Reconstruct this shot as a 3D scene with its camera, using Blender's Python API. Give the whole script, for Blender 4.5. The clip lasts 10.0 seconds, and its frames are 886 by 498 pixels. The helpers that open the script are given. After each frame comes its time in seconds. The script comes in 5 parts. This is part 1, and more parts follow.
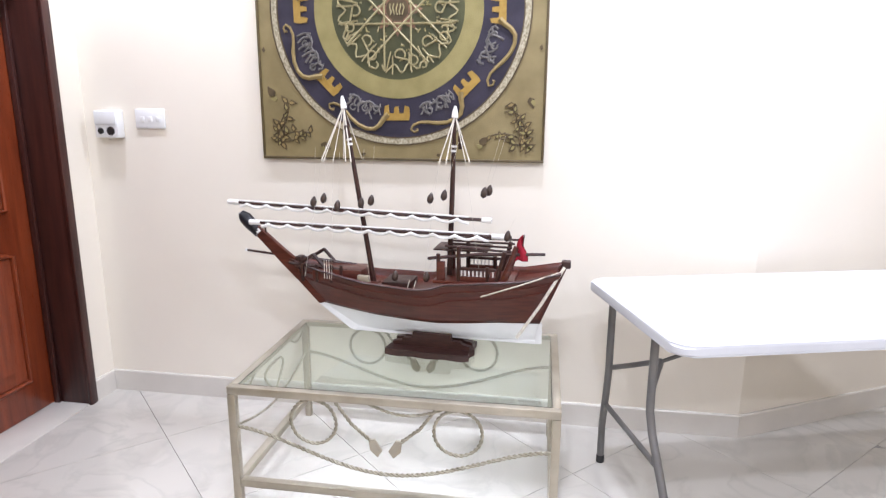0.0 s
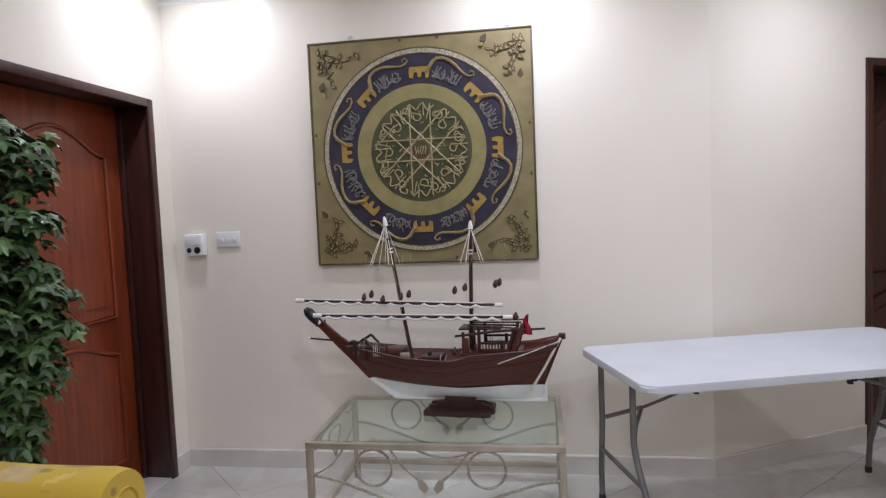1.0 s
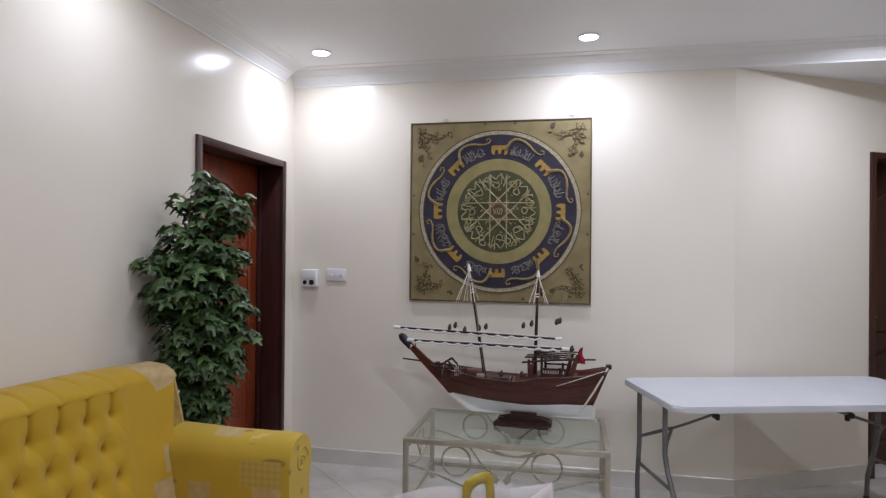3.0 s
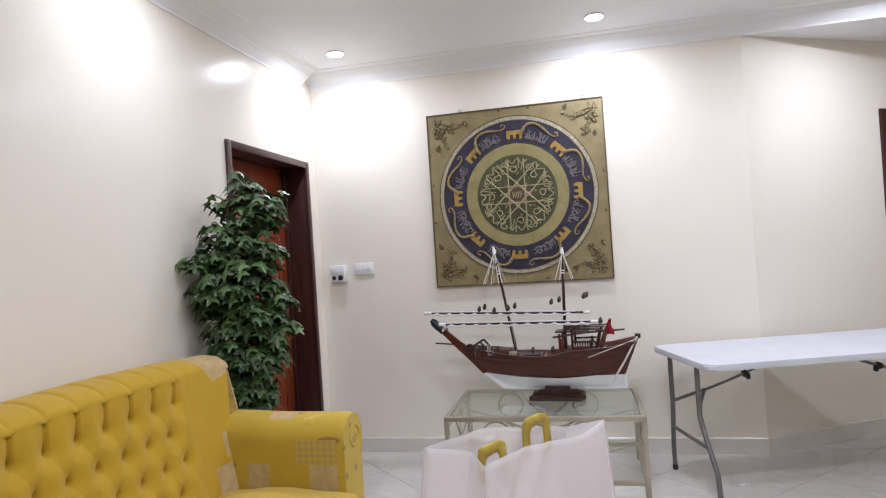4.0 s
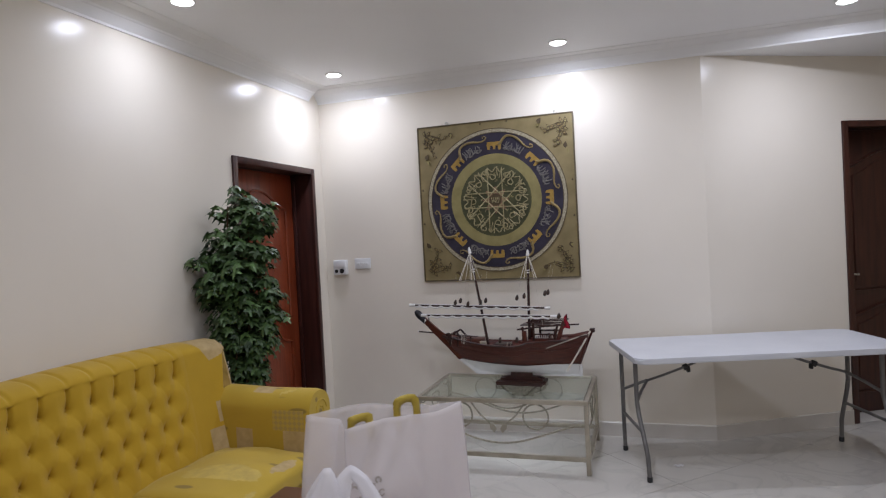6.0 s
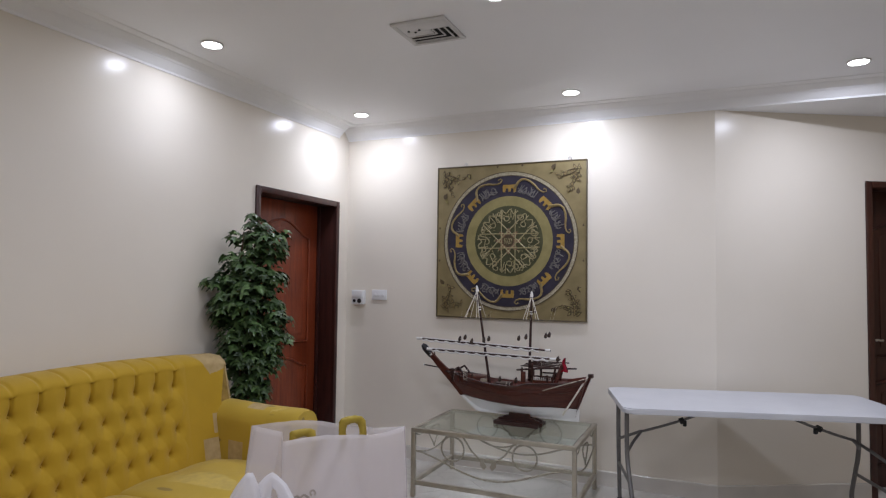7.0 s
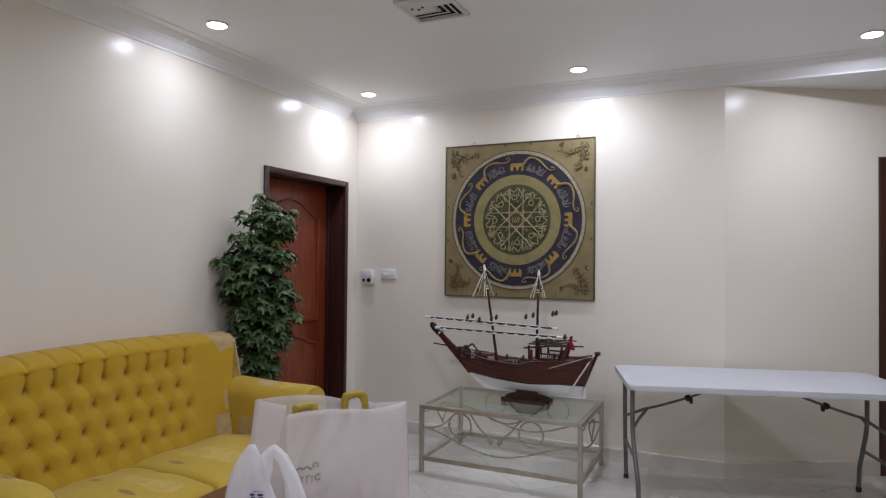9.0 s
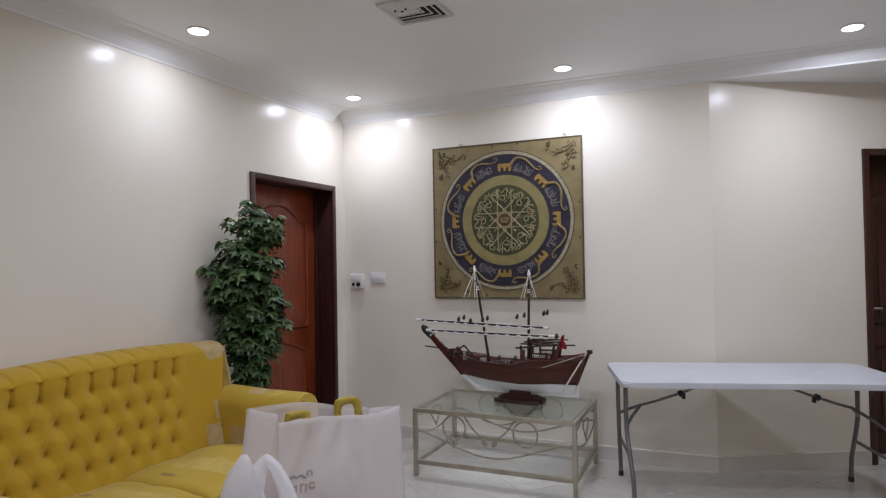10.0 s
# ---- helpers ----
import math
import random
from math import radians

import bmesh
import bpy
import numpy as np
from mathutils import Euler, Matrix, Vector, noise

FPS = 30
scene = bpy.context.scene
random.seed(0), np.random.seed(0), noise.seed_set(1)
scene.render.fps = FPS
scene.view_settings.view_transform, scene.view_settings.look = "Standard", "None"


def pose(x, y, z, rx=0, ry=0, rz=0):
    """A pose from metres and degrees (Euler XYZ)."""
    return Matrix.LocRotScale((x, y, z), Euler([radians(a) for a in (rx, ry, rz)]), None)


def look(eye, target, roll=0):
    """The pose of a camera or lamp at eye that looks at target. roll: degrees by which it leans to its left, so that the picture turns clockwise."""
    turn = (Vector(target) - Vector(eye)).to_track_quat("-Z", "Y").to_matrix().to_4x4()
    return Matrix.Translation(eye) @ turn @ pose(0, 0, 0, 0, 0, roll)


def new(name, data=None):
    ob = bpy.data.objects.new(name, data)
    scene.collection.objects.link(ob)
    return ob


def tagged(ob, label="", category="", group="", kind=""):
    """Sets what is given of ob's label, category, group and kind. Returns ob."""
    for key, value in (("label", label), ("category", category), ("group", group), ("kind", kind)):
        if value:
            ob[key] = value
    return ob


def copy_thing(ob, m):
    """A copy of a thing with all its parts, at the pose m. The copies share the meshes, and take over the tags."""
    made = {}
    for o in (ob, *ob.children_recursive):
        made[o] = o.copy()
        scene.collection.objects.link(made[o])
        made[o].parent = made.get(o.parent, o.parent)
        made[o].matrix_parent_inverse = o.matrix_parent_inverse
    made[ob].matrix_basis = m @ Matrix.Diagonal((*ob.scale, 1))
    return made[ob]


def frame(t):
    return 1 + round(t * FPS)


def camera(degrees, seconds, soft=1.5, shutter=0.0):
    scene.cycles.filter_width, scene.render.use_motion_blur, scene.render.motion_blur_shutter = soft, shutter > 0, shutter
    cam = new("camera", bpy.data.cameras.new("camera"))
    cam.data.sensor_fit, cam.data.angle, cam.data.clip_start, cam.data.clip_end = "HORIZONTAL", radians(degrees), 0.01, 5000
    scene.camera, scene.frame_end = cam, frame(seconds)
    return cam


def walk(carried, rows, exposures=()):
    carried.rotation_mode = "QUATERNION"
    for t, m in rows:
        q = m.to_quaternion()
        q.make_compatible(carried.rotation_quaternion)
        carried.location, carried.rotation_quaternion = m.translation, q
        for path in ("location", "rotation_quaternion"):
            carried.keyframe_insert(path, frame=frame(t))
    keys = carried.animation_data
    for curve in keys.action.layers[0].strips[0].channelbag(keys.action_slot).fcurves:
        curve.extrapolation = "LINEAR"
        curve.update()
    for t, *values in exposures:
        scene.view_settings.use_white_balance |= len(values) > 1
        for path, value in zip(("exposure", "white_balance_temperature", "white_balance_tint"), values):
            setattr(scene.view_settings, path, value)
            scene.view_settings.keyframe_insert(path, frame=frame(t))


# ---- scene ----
cam = camera(70.3, 10.0, 1.2, 0.3)
PATH = [
    (0, (0.193, 0.126, 1.375), (-0.107, 2.053, 0.935), 0.3),
    (0.5, (0.16, -0.228, 1.431), (-0.064, 1.736, 1.122), -1.8),
    (1, (0.206, -0.585, 1.442), (-0.099, 1.387, 1.313), -2.4),
    (1.5, (0.182, -0.859, 1.489), (0.031, 1.128, 1.32), -1.0),
    (2, (0.075, -1.106, 1.458), (-0.298, 0.845, 1.225), -3.8),
    (2.5, (0.064, -1.27, 1.471), (-0.291, 0.697, 1.406), -1.0),
    (3, (0.089, -1.411, 1.487), (-0.318, 0.548, 1.495), 0.5),
    (3.2, (0.095, -1.457, 1.480), (-0.376, 0.486, 1.456), 0.1),
    (4.3, (0.011, -1.594, 1.371), (-0.413, 0.361, 1.395), -4.3),
    (4.5, (0.092, -1.642, 1.398), (-0.3, 0.32, 1.405), -1.1),
    (5, (0.37, -1.706, 1.433), (-0.01, 0.258, 1.435), 0.9),
    (5.5, (0.482, -1.826, 1.457), (-0.083, 0.091, 1.534), -1.4),
    (6, (0.669, -1.903, 1.487), (0.05, -0.001, 1.453), -3.0),
    (6.2, (0.794, -1.878, 1.408), (0.090, -0.009, 1.511), -0.8),
    (7.3, (1.104, -1.911, 1.474), (0.303, -0.080, 1.559), 0.7),
    (7.5, (1.121, -1.915, 1.455), (0.344, -0.073, 1.508), -0.2),
    (8, (1.128, -1.913, 1.441), (0.31, -0.088, 1.461), -0.1),
    (8.5, (1.118, -1.916, 1.438), (0.282, -0.099, 1.435), 1.2),
    (9, (1.122, -1.893, 1.449), (0.281, -0.078, 1.481), 0.5),
    (9.5, (1.137, -1.879, 1.456), (0.288, -0.069, 1.476), -0.9),
    (10, (1.112, -1.88, 1.45), (0.304, -0.051, 1.488), -1.0),
]
EXPOSURE = [(0, 0.64), (0.2, 0.55), (0.5, 0.08), (1, -0.5), (1.5, -0.76), (2, -0.78), (2.5, -0.7), (3, -0.7), (3.8, -0.35), (4.3, -0.02), (4.5, -0.02), (5, -0.4), (5.5, -0.83), (6, -0.87), (7.5, -0.87), (10, -0.87)]
walk(cam, [(t, look(eye, target, roll)) for t, eye, target, roll in PATH], EXPOSURE)

import itertools

# ---- light ----
world = bpy.data.worlds.new("world")
world.use_nodes = True
world.node_tree.nodes["Background"].inputs[0].default_value = (0.9, 0.93, 1.0, 1)
world.node_tree.nodes["Background"].inputs[1].default_value = 0.02
scene.world = world
CEIL, LOW, WALL_X, WALL_Y = 2.742, 2.637, -1.862, 2.75
LAMP_X, LAMP_Y = (-1.485, 0.165, 1.825), (2.32, 0.725, -0.87, -2.465)
LAMP_POWER = 15.0
# rows at y < 0 are unseen, added to fill light from behind
LAMPS = [(lx, ly) for lx in LAMP_X for ly in LAMP_Y if lx > -1 or ly > 0]
for lx, ly in LAMPS:
    spot = bpy.data.lights.new("downlight_glow", "AREA")
    spot.shape, spot.size, spot.energy, spot.color = "DISK", 0.1, LAMP_POWER * (1.35 if lx > 1 else 1.05 if lx > -1 else 0.88 if ly > 1 else 0.58) * (1.0 if ly > -0.5 else 1.15), (0.86, 0.91, 1.11)
    spot.spread = radians(176)
    new("downlight_glow", spot).matrix_world = pose(lx, ly, CEIL - 0.018)


# ---- materials ----
def material(name, rough=0.5, metal=0.0, spec=0.5, alpha=1.0):
    m = bpy.data.materials.new(name)
    m.use_nodes = True
    b = m.node_tree.nodes["Principled BSDF"]
    b.inputs["Roughness"].default_value, b.inputs["Metallic"].default_value = rough, metal
    b.inputs["Specular IOR Level"].default_value = spec
    return m, m.node_tree.nodes, m.node_tree.links, b


def varied(name, dark, light, scale=6.0, rough=0.5, metal=0.0, spec=0.5, stretch=(1, 1, 1), bump=0.1, grain=60.0, per_object=0.0, per_island=0.0, detail=5.0, rough_var=0.08):
    """Two colours mixed by a large noise, with fine grain in the relief and in the gloss."""
    m, n, l, b = material(name, rough, metal, spec)
    co = n.new("ShaderNodeTexCoord")
    mp = n.new("ShaderNodeMapping")
    mp.inputs["Scale"].default_value = stretch
    l.new(co.outputs["Object"], mp.inputs["Vector"])
    big, fine = n.new("ShaderNodeTexNoise"), n.new("ShaderNodeTexNoise")
    big.inputs["Scale"].default_value, big.inputs["Detail"].default_value = scale, detail
    fine.inputs["Scale"].default_value, fine.inputs["Detail"].default_value = grain, 4.0
    l.new(mp.outputs[0], big.inputs["Vector"]), l.new(mp.outputs[0], fine.inputs["Vector"])
    ramp = n.new("ShaderNodeValToRGB")
    ramp.color_ramp.elements[0].position, ramp.color_ramp.elements[1].position = 0.3, 0.72
    ramp.color_ramp.elements[0].color, ramp.color_ramp.elements[1].color = (*dark, 1), (*light, 1)
    l.new(big.outputs["Fac"], ramp.inputs["Fac"])
    out = ramp.outputs["Color"]
    if per_object or per_island:
        src = n.new("ShaderNodeObjectInfo").outputs["Random"] if per_object else n.new("ShaderNodeNewGeometry").outputs["Random Per Island"]
        rng = n.new("ShaderNodeMapRange")
        amount = per_object or per_island
        rng.inputs["To Min"].default_value, rng.inputs["To Max"].default_value = 1 - amount, 1 + amount
        l.new(src, rng.inputs["Value"])
        hsv = n.new("ShaderNodeHueSaturation")
        l.new(out, hsv.inputs["Color"]), l.new(rng.outputs[0], hsv.inputs["Value"])
        out = hsv.outputs["Color"]
    l.new(out, b.inputs["Base Color"])
    rr = n.new("ShaderNodeMapRange")
    rr.inputs["To Min"].default_value, rr.inputs["To Max"].default_value = max(0.02, rough - rough_var), rough + rough_var
    l.new(fine.outputs["Fac"], rr.inputs["Value"]), l.new(rr.outputs[0], b.inputs["Roughness"])
    bp = n.new("ShaderNodeBump")
    bp.inputs["Strength"].default_value, bp.inputs["Distance"].default_value = bump, 0.004
    l.new(fine.outputs["Fac"], bp.inputs["Height"]), l.new(bp.outputs[0], b.inputs["Normal"])
    return m


def marble(name):
    """Polished white marble with faint grey veins, each slab a little different."""
    m, n, l, b = material(name, 0.1, 0.0, 0.5)
    co, info = n.new("ShaderNodeTexCoord"), n.new("ShaderNodeObjectInfo")
    add = n.new("ShaderNodeVectorMath")
    mul = n.new("ShaderNodeMath")
    mul.operation, mul.inputs[1].default_value = "MULTIPLY", 37.0
    l.new(info.outputs["Random"], mul.inputs[0]), l.new(co.outputs["Object"], add.inputs[0]), l.new(mul.outputs[0], add.inputs[1])
    warp, vein, cloud = n.new("ShaderNodeTexNoise"), n.new("ShaderNodeTexNoise"), n.new("ShaderNodeTexNoise")
    warp.inputs["Scale"].default_value, cloud.inputs["Scale"].default_value, vein.inputs["Scale"].default_value = 2.5, 4.0, 3.0
    vein.inputs["Detail"].default_value, vein.inputs["Distortion"].default_value = 8.0, 1.2
    for t in (warp, vein, cloud):
        l.new(add.outputs[0], t.inputs["Vector"])
    ramp = n.new("ShaderNodeValToRGB")
    e = ramp.color_ramp.elements
    e[0].position, e[0].color = 0.44, (0.57, 0.54, 0.485, 1)
    e[1].position, e[1].color = 0.56, (0.59, 0.56, 0.505, 1)
    mid = e.new(0.5)
    mid.color = (0.49, 0.465, 0.42, 1)
    l.new(vein.outputs["Fac"], ramp.inputs["Fac"])
    mix = n.new("ShaderNodeMix")
    mix.data_type = "RGBA"
    mix.inputs[7].default_value = (0.53, 0.5, 0.45, 1)
    l.new(cloud.outputs["Fac"], mix.inputs[0]), l.new(ramp.outputs["Color"], mix.inputs[6])
    l.new(mix.outputs[2], b.inputs["Base Color"])
    rr = n.new("ShaderNodeMapRange")
    rr.inputs["To Min"].default_value, rr.inputs["To Max"].default_value = 0.1, 0.24
    l.new(warp.outputs["Fac"], rr.inputs["Value"]), l.new(rr.outputs[0], b.inputs["Roughness"])
    return m


def printed_fabric(name, base, mark, spots=7.0):
    """Woven upholstery with scattered printed leaf strokes and a soft weave."""
    m, n, l, b = material(name, 0.8, 0.0, 0.25)
    co = n.new("ShaderNodeTexCoord")
    mp = n.new("ShaderNodeMapping")
    mp.inputs["Scale"].default_value, mp.inputs["Rotation"].default_value = (1.0, 3.2, 3.2), (0.5, 0.3, 0.7)
    l.new(co.outputs["Object"], mp.inputs["Vector"])
    vo = n.new("ShaderNodeTexVoronoi")
    vo.inputs["Scale"].default_value = spots
    l.new(mp.outputs[0], vo.inputs["Vector"])
    cut = n.new("ShaderNodeValToRGB")
    cut.color_ramp.elements[0].position, cut.color_ramp.elements[1].position = 0.16, 0.2
    cut.color_ramp.elements[0].color, cut.color_ramp.elements[1].color = (1, 1, 1, 1), (0, 0, 0, 1)
    l.new(vo.outputs["Distance"], cut.inputs["Fac"])
    cloud = n.new("ShaderNodeTexNoise")
    cloud.inputs["Scale"].default_value, cloud.inputs["Detail"].default_value = 7.0, 4.0
    l.new(co.outputs["Object"], cloud.inputs["Vector"])
    shade = n.new("ShaderNodeMix")
    shade.data_type = "RGBA"
    shade.inputs[6].default_value = (*[c * 0.82 for c in base], 1)
    shade.inputs[7].default_value = (*base, 1)
    l.new(cloud.outputs["Fac"], shade.inputs[0])
    mix = n.new("ShaderNodeMix")
    mix.data_type = "RGBA"
    mix.inputs[7].default_value = (*mark, 1)
    l.new(cut.outputs["Color"], mix.inputs[0]), l.new(shade.outputs[2], mix.inputs[6])
    l.new(mix.outputs[2], b.inputs["Base Color"])
    weave = n.new("ShaderNodeTexNoise")
    weave.inputs["Scale"].default_value = 350.0
    l.new(co.outputs["Object"], weave.inputs["Vector"])
    bp = n.new("ShaderNodeBump")
    bp.inputs["Strength"].default_value, bp.inputs["Distance"].default_value = 0.25, 0.002
    l.new(weave.outputs["Fac"], bp.inputs["Height"]), l.new(bp.outputs[0], b.inputs["Normal"])
    b.inputs["Sheen Weight"].default_value = 0.15
    return m


def checked(name, a, c, scale):
    """Small woven checks in two colours."""
    m, n, l, b = material(name, 0.85, 0.0, 0.2)
    co, ch = n.new("ShaderNodeTexCoord"), n.new("ShaderNodeTexChecker")
    mp = n.new("ShaderNodeMapping")
    mp.inputs["Rotation"].default_value, mp.inputs["Location"].default_value = (0, radians(45), 0), (0.003, 0.0071, 0.003)
    ch.inputs["Scale"].default_value = scale
    ch.inputs["Color1"].default_value, ch.inputs["Color2"].default_value = (*a, 1), (*c, 1)
    l.new(co.outputs["Object"], mp.inputs["Vector"]), l.new(mp.outputs[0], ch.inputs["Vector"])
    l.new(ch.outputs["Color"], b.inputs["Base Color"])
    return m


def thin(name, m, tint, through_light, clear):
    """Turns a sheet material into one that lets some light through."""
    m.name = name
    n, l = m.node_tree.nodes, m.node_tree.links
    b, out = n["Principled BSDF"], n["Material Output"]
    tr, cl = n.new("ShaderNodeBsdfTranslucent"), n.new("ShaderNodeBsdfTransparent")
    tr.inputs["Color"].default_value = (*tint, 1)
    m1, m2 = n.new("ShaderNodeMixShader"), n.new("ShaderNodeMixShader")
    m1.inputs[0].default_value, m2.inputs[0].default_value = through_light, clear
    l.new(b.outputs[0], m1.inputs[1]), l.new(tr.outputs[0], m1.inputs[2])
    l.new(m1.outputs[0], m2.inputs[1]), l.new(cl.outputs[0], m2.inputs[2])
    l.new(m2.outputs[0], out.inputs["Surface"])
    return m


def glass(name, tint):
    m, n, l, b = material(name, 0.02)
    b.inputs["Transmission Weight"].default_value, b.inputs["IOR"].default_value = 1.0, 1.5
    b.inputs["Base Color"].default_value = (*tint, 1)
    return m


def glowing(name, colour, strength):
    m, n, l, b = material(name, 0.4)
    b.inputs["Emission Color"].default_value, b.inputs["Emission Strength"].default_value = (*colour, 1), strength
    return m


WALL = varied("wall_paint", (0.775, 0.715, 0.615), (0.81, 0.75, 0.65), 1.6, 0.22, 0, 0.2, bump=0.03, grain=220, rough_var=0.04)
CEILING = varied("ceiling_paint", (0.86, 0.86, 0.865), (0.89, 0.89, 0.9), 1.2, 0.55, 0, 0.3, bump=0.04, grain=150)
CORNICE = varied("cornice_plaster", (0.84, 0.835, 0.83), (0.88, 0.875, 0.87), 3, 0.4, 0, 0.4, bump=0.04, grain=120)
BASE = varied("skirting_marble", (0.6, 0.565, 0.51), (0.67, 0.63, 0.57), 5, 0.2, 0, 0.5, bump=0.02)
# cream picked for its warm bounce, used on unseen walls only
WARM_BOUNCE = varied("warm_bounce_paint", (0.72, 0.61, 0.44), (0.76, 0.66, 0.5), 1.6, 0.4, 0, 0.3, bump=0.03, grain=220)
MARBLE = marble("floor_marble")
GROUT = varied("grout", (0.25, 0.245, 0.24), (0.36, 0.35, 0.34), 12, 0.85)
DOOR_RED = varied("door_mahogany", (0.14, 0.024, 0.008), (0.25, 0.05, 0.017), 4, 0.3, 0, 0.5, (9, 9, 0.8), 0.08, 50)
DOOR_FRAME = varied("door_frame_wood", (0.03, 0.009, 0.007), (0.06, 0.018, 0.013), 4, 0.35, 0, 0.5, (9, 9, 0.8), 0.08, 50)
DOOR_DARK = varied("door_dark_wood", (0.035, 0.011, 0.007), (0.065, 0.021, 0.013), 4, 0.35, 0, 0.45, (9, 9, 0.8), 0.08, 50)
CHROME = varied("satin_metal", (0.55, 0.54, 0.52), (0.68, 0.67, 0.65), 8, 0.28, 1.0)
BRONZE = varied("champagne_metal", (0.36, 0.32, 0.25), (0.48, 0.435, 0.35), 9, 0.42, 0.6, 0.5, bump=0.08, grain=120)
ROPE = varied("twisted_metal_rod", (0.26, 0.235, 0.175), (0.44, 0.40, 0.31), 60, 0.45, 0.6, 0.5, bump=0.4, grain=200)
GLASS = glass("table_glass", (0.8, 0.88, 0.82))
PLASTIC = varied("white_moulded_plastic", (0.53, 0.535, 0.56), (0.59, 0.595, 0.615), 4, 0.42, 0, 0.45, bump=0.25, grain=260)
STEEL = varied("grey_powder_steel", (0.12, 0.115, 0.11), (0.18, 0.172, 0.165), 10, 0.42, 0.3, 0.5)
RUBBER = varied("black_rubber", (0.015, 0.015, 0.015), (0.03, 0.03, 0.03), 20, 0.7)
SWITCH = varied("switch_plastic", (0.76, 0.76, 0.75), (0.8, 0.8, 0.79), 6, 0.3)
BLACK = varied("black_plastic", (0.01, 0.01, 0.01), (0.02, 0.02, 0.02), 8, 0.35)
YELLOW = printed_fabric("yellow_velvet", (0.53, 0.326, 0.02), (0.49, 0.302, 0.019), 3.0)
PRINT = printed_fabric("yellow_print", (0.54, 0.365, 0.04), (0.28, 0.19, 0.04), 3.4)
OLIVE = varied("olive_leaf_print", (0.47, 0.345, 0.10), (0.6, 0.44, 0.11), 22, 0.85, 0, 0.2, bump=0.3, grain=300)
PIPING = varied("brown_edge_trim", (0.22, 0.14, 0.03), (0.4, 0.26, 0.07), 26, 0.85, 0, 0.2, bump=0.4, grain=200)
BEIGE = varied("beige_patch", (0.43, 0.315, 0.14), (0.53, 0.39, 0.2), 30, 0.85, 0, 0.2, bump=0.3, grain=300)
CHECK = checked("checked_patch", (0.5, 0.36, 0.075), (0.42, 0.305, 0.1), 52.0)
HULL = varied("hull_mahogany", (0.055, 0.012, 0.008), (0.115, 0.027, 0.016), 7, 0.32, 0, 0.5, (1.2, 8, 14), 0.1, 40)
HULL_WHITE = varied("hull_white_paint", (0.72, 0.71, 0.69), (0.79, 0.78, 0.76), 9, 0.35, 0, 0.5, bump=0.06)
SHIP_DARK = varied("ship_dark_wood", (0.022, 0.008, 0.006), (0.05, 0.018, 0.013), 16, 0.4, 0, 0.45, (2, 9, 9))
SHIP_BLACK = varied("ship_black_paint", (0.008, 0.008, 0.012), (0.018, 0.018, 0.024), 20, 0.35)
SAIL = varied("furled_white_cloth", (0.66, 0.64, 0.6), (0.8, 0.79, 0.76), 40, 0.8, 0, 0.2, bump=0.3, grain=200)
CORD = varied("cream_cord", (0.55, 0.5, 0.42), (0.7, 0.66, 0.58), 80, 0.85, 0, 0.1)
FLAG = varied("red_flag_cloth", (0.24, 0.01, 0.022), (0.34, 0.014, 0.032), 20, 0.8, 0, 0.2)
BLOCK = varied("pulley_wood", (0.025, 0.014, 0.01), (0.06, 0.035, 0.024), 40, 0.45)
GOLD = varied("tapestry_gold", (0.2, 0.155, 0.07), (0.275, 0.22, 0.105), 9, 0.5, 0.15, 0.4, bump=0.3, grain=240)
GOLD_RING = varied("ring_olive_gold", (0.22, 0.185, 0.07), (0.29, 0.245, 0.1), 14, 0.5, 0.1, 0.4, bump=0.3, grain=240)
NAVY = varied("ring_navy", (0.018, 0.015, 0.027), (0.036, 0.03, 0.05), 10, 0.55, 0, 0.35, bump=0.3, grain=240)
GREEN = varied("disc_dark_green", (0.035, 0.038, 0.014), (0.075, 0.075, 0.03), 12, 0.5, 0, 0.4, bump=0.3, grain=240)
STITCH = varied("stitch_pale_gold", (0.25, 0.212, 0.1), (0.37, 0.32, 0.17), 30, 0.45, 0.2, 0.5, bump=0.3, grain=300)
AMBER = varied("stitch_amber", (0.27, 0.165, 0.03), (0.38, 0.24, 0.055), 30, 0.5, 0.1, 0.4, bump=0.3, grain=300)
TAIL = varied("stitch_tan", (0.2, 0.145, 0.055), (0.3, 0.22, 0.09), 30, 0.5, 0.1, 0.4, bump=0.3, grain=300)
GREYTEXT = varied("stitch_grey", (0.085, 0.078, 0.074), (0.19, 0.175, 0.16), 60, 0.6)
BROWN = varied("stitch_brown", (0.05, 0.032, 0.012), (0.1, 0.066, 0.026), 30, 0.6)
ROSE = varied("stitch_rose", (0.2, 0.1, 0.06), (0.3, 0.16, 0.1), 30, 0.6)
DOTTED = varied("stitch_cream_band", (0.2, 0.17, 0.1), (0.5, 0.45, 0.33), 130, 0.6, 0, 0.3, detail=1.0)
PIC_EDGE = varied("picture_frame_edge", (0.07, 0.05, 0.02), (0.12, 0.085, 0.035), 20, 0.45)
LEAF = varied("ivy_leaf", (0.045, 0.088, 0.025), (0.115, 0.19, 0.062), 30, 0.4, 0, 0.5, bump=0.1, per_object=0.45)
# darker copy of LEAF: the crown's inner shade is put into the colour
LEAF_SHADED = varied("ivy_leaf_shaded", (0.024, 0.05, 0.014), (0.064, 0.116, 0.034), 30, 0.45, 0, 0.45, bump=0.1, per_island=0.45)
BARK = varied("stem_bark", (0.05, 0.03, 0.015), (0.11, 0.07, 0.04), 20, 0.8, 0, 0.3, (4, 4, 1))
POT = varied("dark_pot", (0.03, 0.022, 0.018), (0.06, 0.045, 0.036), 9, 0.45)
